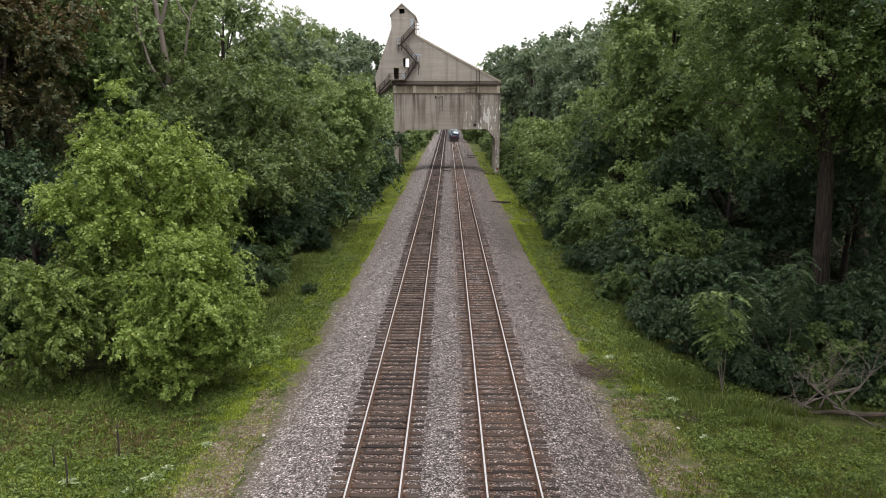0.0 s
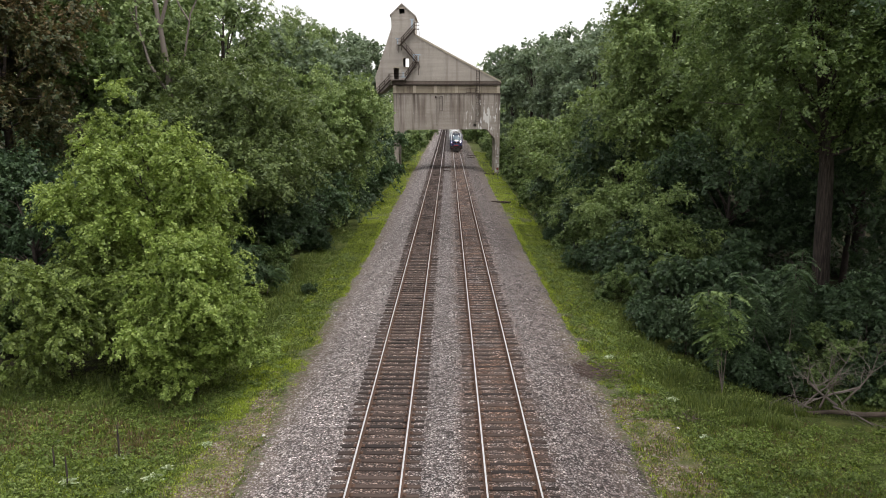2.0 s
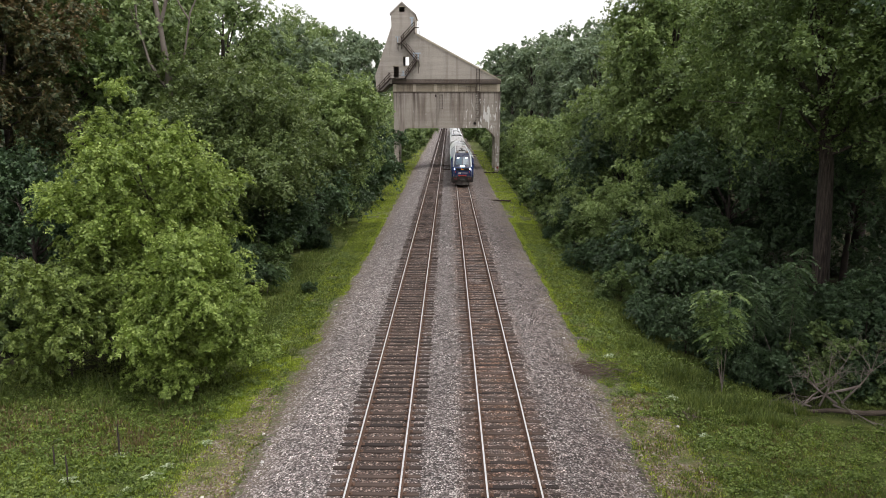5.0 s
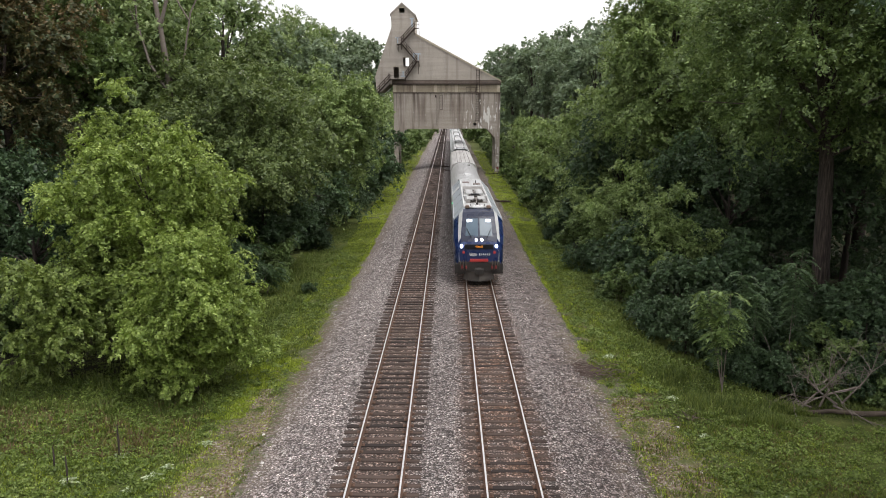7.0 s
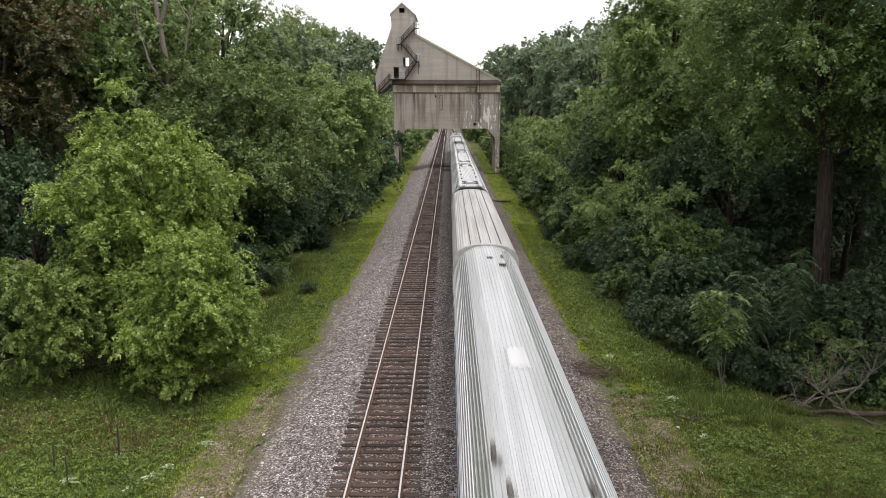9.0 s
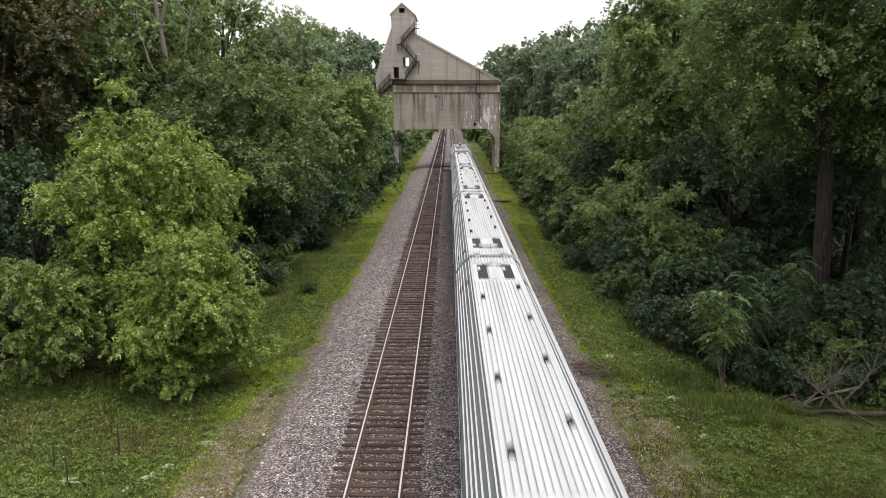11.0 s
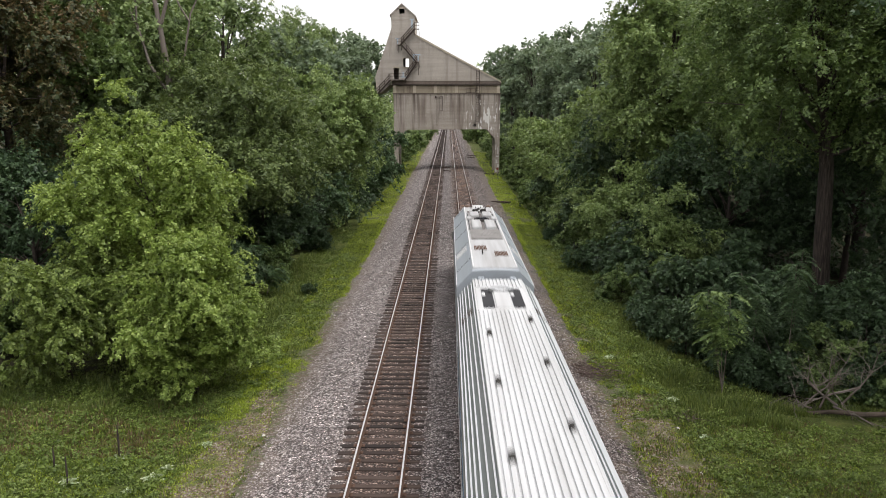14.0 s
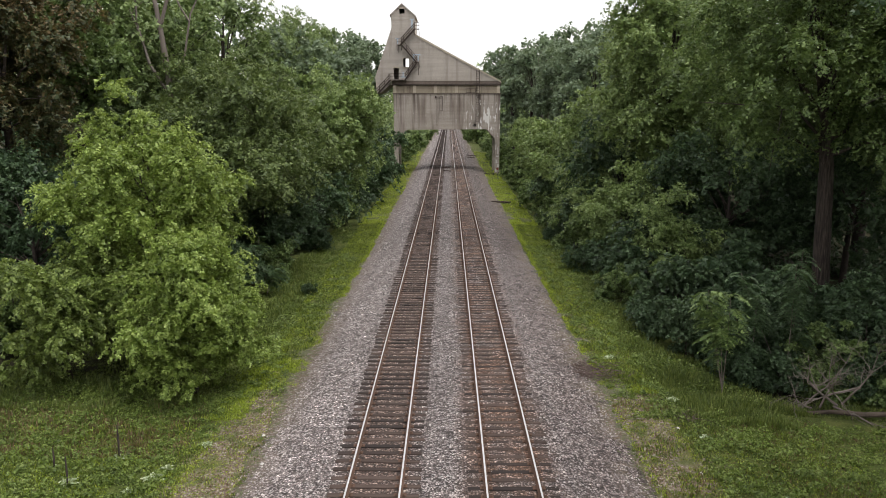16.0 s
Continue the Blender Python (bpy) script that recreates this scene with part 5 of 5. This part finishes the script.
        part("marker_light", r, M_RED, body, "small red marker light")
        mir = Shape().box(side * 1.58 - 0.06, side * 1.58 + 0.06, 1.5, 1.65, 2.15, 2.65, 0.03).box(min(side * 1.5, side * 1.62), max(side * 1.5, side * 1.62), 1.55, 1.6, 2.3, 2.4)
        part("mirror", mir, M_WELL, body, "grey rear-view mirror")
        st = Shape()
        for i in range(3):
            st.tube([(side * (0.8 + 0.16 * i), -0.22, 1.42), (side * (0.8 + 0.16 * i), -0.28, 1.15), (side * (0.76 + 0.16 * i), -0.2, 0.85)], 0.035, 6)
        part("air_hose", st, M_PLOW, body, "worn grey air hose")
        rh = Shape()
        for i in (0, 1):
            rh.tube([(side * (0.78 + 0.22 * i), -0.24, 0.92), (side * (0.78 + 0.22 * i), -0.2, 1.1)], 0.07, 8)
        part("hose_coupling", rh, M_DULL_RED, body, "red hose coupling")
        step = Shape().box(side * 1.15 - 0.3, side * 1.15 + 0.3, -0.05, 0.35, 0.55, 0.68, 0.02).box(side * 1.15 - 0.3, side * 1.15 + 0.3, -0.1, 0.6, 0.68, 1.2, 0.03)
        part("front_step", step, M_DARK, body)
    part("sign_case", Shape().box(-0.86, 0.86, -0.07, 0.05, 2.06, 2.36, 0.02), M_BLACK, body, "black destination sign case")
    part("destination_lettering", text_mesh("CHICAGO", 0.1, M_AMBER), None, body, "amber lit destination lettering", at=pose(0, -0.082, 2.18, 90))
    wing = Shape()
    for k in range(3):
        wing.plate([(-0.62, 1.8 - k * 0.05), (-0.1, 1.8 - k * 0.05), (-0.16, 1.765 - k * 0.05), (-0.52, 1.77 - k * 0.05)], -0.062, -0.045)
    part("emblem", wing, M_WHITE, body, "silver-white swept wing emblem")
    bars = Shape()
    for k in range(6):
        bars.box(0.02 + k * 0.12, 0.07 + k * 0.12, -0.062, -0.045, 1.68, 1.8)
    part("lettering_bars", bars, M_WHITE, body)
    part("buffer_beam", Shape().box(-1.25, 1.25, -0.12, 0.3, 0.72, 1.3, 0.03), M_DARK, t, "black buffer beam")
    part("red_plate", Shape().box(-0.55, 0.55, -0.17, -0.1, 1.32, 1.47, 0.01), M_RED, t, "red front cover plate")
    cp = Shape().box(-0.18, 0.18, -0.55, 0.2, 0.7, 0.95, 0.05).box(-0.28, 0.28, -0.65, -0.4, 0.65, 0.98, 0.06)
    part("coupler", cp, M_DARK, t)
    plow = Shape()
    plow.loft([[(-w, 0.1, z0), (0, -0.28 + d, z0), (w, 0.1, z0), (w, 0.35, z0), (-w, 0.35, z0)] for z0, d, w in ((0.16, -0.12, 0.95), (0.4, 0.0, 0.92), (0.7, 0.0, 0.8))])
    part("plough", plow, M_PLOW, t, "dusty grey pilot plough")
    # roof gear
    part("roof_panel", Shape().box(-0.9, 0.9, 2.45, L - 0.4, 4.26, 4.31, 0.02), M_LOCO_ROOF, t, "white roof panels")
    for x in (-0.66, 0.66):
        part("horn_box", Shape().box(x - 0.13, x + 0.13, 2.1, 2.42, 4.2, 4.44, 0.05), M_TAN, t, "small tan roof box")
    part("roof_lamp_box", Shape().box(-0.34, 0.34, 2.06, 2.5, 4.24, 4.4, 0.05), M_WHITE, t, "white roof lamp box")
    for k in range(4):
        part("grab_iron", Shape().tube([(-0.45 + 0.3 * k, 2.9, 4.28), (-0.45 + 0.3 * k, 2.9, 4.4), (-0.45 + 0.3 * k, 3.06, 4.4), (-0.45 + 0.3 * k, 3.06, 4.28)], 0.018, 5), M_DARK, t)
    for sx in (-1, 1):
        part("roof_rail", Shape().box(sx * 0.86 - 0.03, sx * 0.86 + 0.03, 2.6, L - 0.5, 4.31, 4.345, 0.01), M_WHITE, t, "pale roof edge strip")
    part("roof_recess", Shape().box(-0.8, 0.8, 2.05, 2.44, 4.22, 4.28), M_BLACK, t)
    part("dark_hatch", Shape().box(-0.72, 0.72, 4.35, 5.1, 4.3, 4.33), M_GRILLE, t, "dark brown roof hatch")
    for x in (-0.35, 0.1):
        part("vent_pipe", Shape().tube([(x, 4.5, 4.3), (x, 4.5, 4.42), (x + 0.25, 4.85, 4.42)], 0.09, 8), M_DARK, t)
    part("antenna", Shape().tube([(0.0, 3.6, 4.3), (0.0, 3.6, 4.42)], 0.08, 8), M_DARK, t)
    part("equipment_well", Shape().box(-0.76, 0.76, 5.3, 11.65, 4.302, 4.315), M_WELL, t, "dusty grey roof equipment well")
    for x in (-0.36, 0.36):
        part("roof_box", Shape().box(x - 0.25, x + 0.25, 5.5, 7.1, 4.3, 4.46, 0.03), M_LOCO_ROOF, t)
        part("roof_box", Shape().box(x - 0.25, x + 0.25, 8.9, 11.4, 4.3, 4.46, 0.03), M_LOCO_ROOF, t)
        part("roof_box", Shape().box(x * 1.9 - 0.14, x * 1.9 + 0.14, 7.4, 8.2, 4.3, 4.44, 0.03), M_LOCO_ROOF, t)
        part("roof_slot", Shape().box(x * 2.05 - 0.03, x * 2.05 + 0.03, 5.4, 11.6, 4.305, 4.32), M_BLACK, t)
    part("roof_slot", Shape().box(-0.07, 0.07, 5.5, 11.5, 4.305, 4.32), M_GRILLE, t)
    part("exhaust_box", Shape().box(-0.42, 0.42, 7.75, 8.75, 4.31, 4.42, 0.04), M_DARK, t, "sooty exhaust housing")
    for x in (-0.12, 0.12):
        part("roof_pipe", Shape().tube([(x, 5.1, 4.38), (x, 5.5, 4.42)], 0.06, 8), M_DARK, t)
    part("exhaust", Shape().tube([(0, 8.25, 4.3), (0, 8.25, 4.5)], [0.34, 0.28], 12), M_BLACK, t, "sooty black exhaust stack")
    rad = Shape().box(-0.74, 0.74, 11.8, 14.5, 4.3, 4.37)
    for i in range(22):
        rad.box(-0.72 + i * 0.0665, -0.695 + i * 0.0665, 11.85, 14.45, 4.37, 4.39)
    part("radiator_grille", rad, M_WELL, t, "grey-brown slatted radiator grille")
    for x, y in ((0.42, 16.3), (-0.42, 17.7)):
        g = Shape()
        for i in range(9):
            g.box(x - 0.27 + i * 0.062, x - 0.225 + i * 0.062, y, y + 0.95, 4.31, 4.345)
        part("vent_frame", Shape().box(x - 0.34, x + 0.34, y - 0.08, y + 1.03, 4.305, 4.325), M_LOCO_ROOF, t)
        part("vent_grille", g, M_RUST, t, "rusty slatted roof vent")
    for sx in (-1, 1):
        sg = Shape()
        for i in range(12):
            sg.bar((sx * 1.46, 15.4 + i * 0.09, 3.69), (sx * 1.02, 15.4 + i * 0.09, 4.165), 0.05, 0.03)
        part("shoulder_louvre", sg, M_WHITE, t, "pale slatted shoulder louvre")
        for i in range(5):
            part("panel_seam", Shape().bar((sx * 1.5, 3.2 + i * 3.9, 3.625), (sx * 0.92, 3.2 + i * 3.9, 4.245), 0.02, 0.012), M_DARK, t)
    part("roof_post", Shape().box(0.35, 0.4, 17.9, 18.2, 4.3, 4.5), M_DARK, t)
    for x in (-1.0, 1.0):
        part("lamp_strip", Shape().box(x * 1.515 - 0.01, x * 1.515 + 0.01, 2.2, L - 0.2, 3.58, 3.64), M_WHITE, t)
    part("underframe", Shape().box(-1.3, 1.3, 4.8, 16.5, 0.35, 0.85, 0.05), M_DARK, t)
    if lit:
        part("marker_lamp", Shape().box(-1.56, -1.5, 19.2, 19.32, 2.4, 2.5), M_GREEN_LAMP, t, "small green side lamp")
    bogie(t, 3.6)
    bogie(t, 17.6)
    return t


def fluted(points, step, depth):
    """A closed outline with small ribs along the given open profile."""
    out = []
    for (x0, z0), (x1, z1) in zip(points, points[1:]):
        l = math.hypot(x1 - x0, z1 - z0)
        n = max(1, int(l / step))
        nx, nz = (z1 - z0) / l, -(x1 - x0) / l
        for i in range(n):
            for f, d in ((0.0, 0), (0.4, 0), (0.5, depth), (0.9, depth)):
                k = (i + f) / n
                out.append((x0 + (x1 - x0) * k + nx * d, z0 + (z1 - z0) * k + nz * d))
    out.append(points[-1])
    return out


def coach_base(t, L, material, ends=M_DARK):
    part("underframe", Shape().box(-1.25, 1.25, 4.5, L - 4.5, 0.4, 1.0, 0.05), M_DARK, t)
    part("gangway", Shape().box(-0.55, 0.55, -0.25, 0.05, 1.1, 3.3, 0.05), M_RUBBER, t, "grey rubber gangway")
    part("gangway", Shape().box(-0.55, 0.55, L - 0.05, L + 0.25, 1.1, 3.3, 0.05), M_RUBBER, t, "grey rubber gangway")
    bogie(t, 3.2)
    bogie(t, L - 3.2)


def windows(t, L, y0, pitch, z0, z1, hw, n, w=1.4):
    for side in (-1, 1):
        for i in range(n):
            y = y0 + i * pitch
            part("window", Shape().box(side * hw - 0.015, side * hw + 0.015, y, y + w, z0, z1), M_GLASS, t)


def round_coach(label):
    """A tube-shaped car of fluted stainless steel."""
    t = thing("passenger_coach", label, "passenger coach", group="train")
    L = 25.5
    right = [(1.35, 0.75), (1.5, 1.2), (1.585, 1.75), (1.6, 2.35), (1.52, 2.85), (1.32, 3.3), (1.02, 3.62), (0.62, 3.82), (0.2, 3.89)]
    prof = fluted(right + [(-x, z) for x, z in right[::-1]], 0.105, 0.022)
    part("body", Shape().loft([[(x, y, z) for x, z in prof] for y in (0.0, 0.15, L - 0.15, L)]), M_STEEL, t, "fluted stainless steel car body")
    for y in (-0.03, L - 0.32):
        ring = [(x * 1.012, 2.2 + (z - 2.2) * 1.012) for x, z in right]
        ring = ring + [(-x, z) for x, z in ring[::-1]]
        part("end_frame", Shape().loft([[(x, v, z) for x, z in ring] for v in (y, y + 0.35)]), M_STEEL_DULL, t)
    part("roof_hatch", Shape().box(-0.3, 0.3, 8.0, 9.5, 3.86, 3.97, 0.05), M_ROOF, t, "white roof hatch")
    for x, y in ((-0.75, 1.4), (0.75, 1.4), (-0.95, 3.0), (0.55, 22.8)):
        part("roof_vent", Shape().box(x - 0.045, x + 0.045, y, y + 0.5, 3.6, 3.92, 0.03), M_GRILLE, t, "small dark roof vent")
    for x, y in ((0.0, 22.5), (0.45, 21.0)):
        part("roof_cap", Shape().box(x - 0.14, x + 0.14, y, y + 0.3, 3.84, 3.93, 0.02), M_DARK, t)
    windows(t, L, 3.0, 2.0, 2.0, 2.55, 1.62, 10)
    coach_base(t, L, M_STEEL)
    return t


def plain_coach(label):
    """A flat-sided car with a dull, softly ribbed roof."""
    t = thing("passenger_coach", label, "passenger coach", group="train")
    L = 25.5
    side = [(1.5, 0.75), (1.6, 1.0), (1.6, 2.9)]
    roof = [(1.6, 2.9), (1.55, 3.25), (1.38, 3.55), (1.05, 3.76), (0.55, 3.86), (0.0, 3.89)]
    prof = side[:2] + fluted(side[1:], 0.16, 0.015)[1:] + fluted(roof, 0.13, 0.012)
    prof = prof + [(-x, z) for x, z in prof[::-1] if x > 0]
    part("body", Shape().loft([[(x, y, z) for x, z in prof] for y in (0.0, L)]), M_STEEL_DULL, t, "dull ribbed aluminium car body")
    for x in (-0.75, -0.25, 0.25, 0.75):
        part("roof_seam", Shape().box(x - 0.015, x + 0.015, 0.4, L - 0.4, 3.83 if abs(x) > 0.5 else 3.87, 3.905), M_GRILLE, t)
    ring = [(x * 1.01, 2 + (z - 2) * 1.012) for x, z in side[:2] + roof]
    ring = ring + [(-x, z) for x, z in ring[::-1] if x > 0]
    for y in (-0.03, L - 0.45):
        part("end_frame", Shape().loft([[(x, v, z) for x, z in ring] for v in (y, y + 0.5)]), M_STEEL_DULL, t)
    windows(t, L, 3.0, 2.0, 1.9, 2.6, 1.62, 10)
    coach_base(t, L, M_STEEL_DULL)
    return t


def modern_coach(label):
    """A car with a flat ribbed white roof between sloping shoulders."""
    t = thing("passenger_coach", label, "passenger coach", group="train")
    L = 25.75
    low = [(1.42, 0.8), (1.51, 1.1), (1.51, 2.6), (1.5, 3.32)]
    slope = [(1.5, 3.32), (1.26, 3.72), (0.9, 4.02)]
    half = low + slope[1:]
    full = half + [(0.88, 4.05)] + [(-0.88, 4.05)] + [(-x, z) for x, z in half[::-1]]
    body = part("body", Shape().loft([[(x, y, z) for x, z in full] for y in (0.12, L - 0.12)]), M_SHOULDER, t, "fluted stainless car body with grey-green shoulders", smooth=30)
    for sx in (-1, 1):
        for k in range(5):
            z = 1.5 + k * 0.14
            part("side_rib", Shape().box(min(sx * 1.51, sx * 1.53), max(sx * 1.51, sx * 1.53), 0.4, L - 0.4, z, z + 0.06), M_STEEL, body)
        for k in range(6):
            f = (k + 0.3) / 6
            x, z = (1.5 - 0.24 * f * 2, 3.32 + 0.4 * f * 2) if f < 0.5 else (1.26 - 0.36 * (f * 2 - 1), 3.72 + 0.3 * (f * 2 - 1))
            r = Shape().bar((sx * (x + 0.008), 0.25, z + 0.01), (sx * (x + 0.008), L - 0.25, z + 0.01), 0.035, 0.025)
            part("shoulder_rib", r, M_STEEL, body)
        part("roof_edge", Shape().box(sx * 0.91 - 0.03, sx * 0.91 + 0.03, 0.15, L - 0.15, 4.03, 4.09, 0.01), M_ROOF, body, "white roof edge rail")
    rib = [(-0.88, 4.06)]
    n = 13
    for i in range(n):
        x = -0.88 + 1.76 * i / n
        w = 1.76 / n
        rib += [(x + 0.01, 4.06), (x + w * 0.2, 4.06), (x + w * 0.26, 4.11), (x + w * 0.94, 4.11)]
    rib += [(0.88, 4.06), (0.88, 4.0), (-0.88, 4.0)]
    for y0, y1 in ((0.2, 1.5), (4.75, L - 4.75), (L - 1.5, L - 0.2)):
        part("roof_ribs", Shape().loft([[(x, y, z) for x, z in rib] for y in (y0, y1)]), M_ROOF, t, "white ribbed roof sheet")
    for y0, flip in ((1.5, 1), (L - 4.75, -1)):
        ac = part("cooling_unit", Shape().box(-0.88, 0.88, y0, y0 + 3.25, 4.0, 4.09, 0.01), M_ROOF, t, "white roof cooling unit with black intakes")
        for x in (-0.5, 0.5):
            part("intake", Shape().box(x - 0.19, x + 0.19, y0 + 0.35, y0 + 2.95, 4.09, 4.105), M_BLACK, ac, "black air intake")
            e = y0 + (0.8 if flip > 0 else 1.9)
            part("intake_cover", Shape().box(x - 0.19, x - 0.07, e, e + 0.35, 4.1, 4.15, 0.02), M_WHITE, ac)
        part("centre_cover", Shape().box(-0.27, 0.27, y0 + 0.3, y0 + 3.0, 4.09, 4.13, 0.02), M_ROOF, ac)
        fy = y0 + (0.55 if flip > 0 else 2.7)
        ring = Shape()
        for a in range(14):
            p0, p1 = [(0.4 * math.cos(q), fy + 0.28 * math.sin(q), 4.17) for q in (2 * math.pi * a / 14, 2 * math.pi * (a + 1) / 14)]
            ring.bar(p0, p1, 0.1, 0.1)
        part("fan_ring", ring, M_STEEL, ac, "silver fan ring")
        for sx in (-1, 1):
            g = Shape()
            for k in range(7):
                g.bar((sx * 1.38, y0 + 0.3 + k * 0.11, 3.55), (sx * 1.06, y0 + 0.3 + k * 0.11, 3.91), 0.04, 0.04)
            part("shoulder_grille", g, M_GRILLE, t, "brown slatted side grille")
    for i in range(4):
        for sx, d in ((-1, 0.0), (1, 1.4)):
            y = 6.2 + i * 4.0 + d
            part("roof_vent", Shape().box(sx * 0.66 - 0.06, sx * 0.66 + 0.06, y, y + 0.3, 4.08, 4.22, 0.03), M_DARK, t, "small dark roof vent")
    hoop = [(x * 1.0, z) for x, z in half + [(0.88, 4.08), (-0.88, 4.08)] + [(-x, z) for x, z in half[::-1]]]
    for y in (-0.14, L - 0.1):
        inner = [(x * 0.94, 2.2 + (z - 2.2) * 0.965) for x, z in hoop]
        part("end_bellows", Shape().loft([[(x, v, z) for x, z in inner] for v in (y, y + 0.24)]), M_RUBBER, t, "grey end bellows")
    for y in (0.1, L - 0.3):
        for x in (-0.6, 0.6):
            part("lifting_lug", Shape().box(x - 0.11, x + 0.11, y, y + 0.22, 4.06, 4.17, 0.02), M_GREY, t)
    windows(t, L, 3.0, 2.0, 1.9, 2.6, 1.515, 10)
    coach_base(t, L, M_STEEL)
    return t


LOCO_FRONT = locomotive("dark blue diesel passenger locomotive with lit headlights", True)
COACHES = [round_coach("rounded fluted stainless steel passenger coach behind the locomotive"),
           plain_coach("dull silver passenger coach with a softly ribbed roof")]
m1 = modern_coach("silver passenger coach with white ribbed roof and black intakes")
COACHES += [m1] + [copy_thing(m1, pose(0, 0, 0)) for _ in range(3)]
LOCO_REAR = locomotive("dark blue diesel locomotive at the train's tail", False)


def lead(t):
    """How far the train's front is down the track at t seconds."""
    return 45.8 - 28.5 * (t - 7) + (0.1 * (t - 7) ** 2 if t > 7 else 0)


def motions():
    times = [0.5 * i for i in range(33)]
    walk(LOCO_FRONT, [(t, pose(1.84, lead(t), 0)) for t in times])
    for i, c in enumerate(COACHES):
        walk(c, [(t, pose(1.84, lead(t) + 21.8 + 0.05 + 26.0 * i, 0)) for t in times])
    walk(LOCO_REAR, [(t, pose(1.84, lead(t) + 21.8 * 2 + 26.0 * 6, 0, 0, 0, 180)) for t in times])


motions()
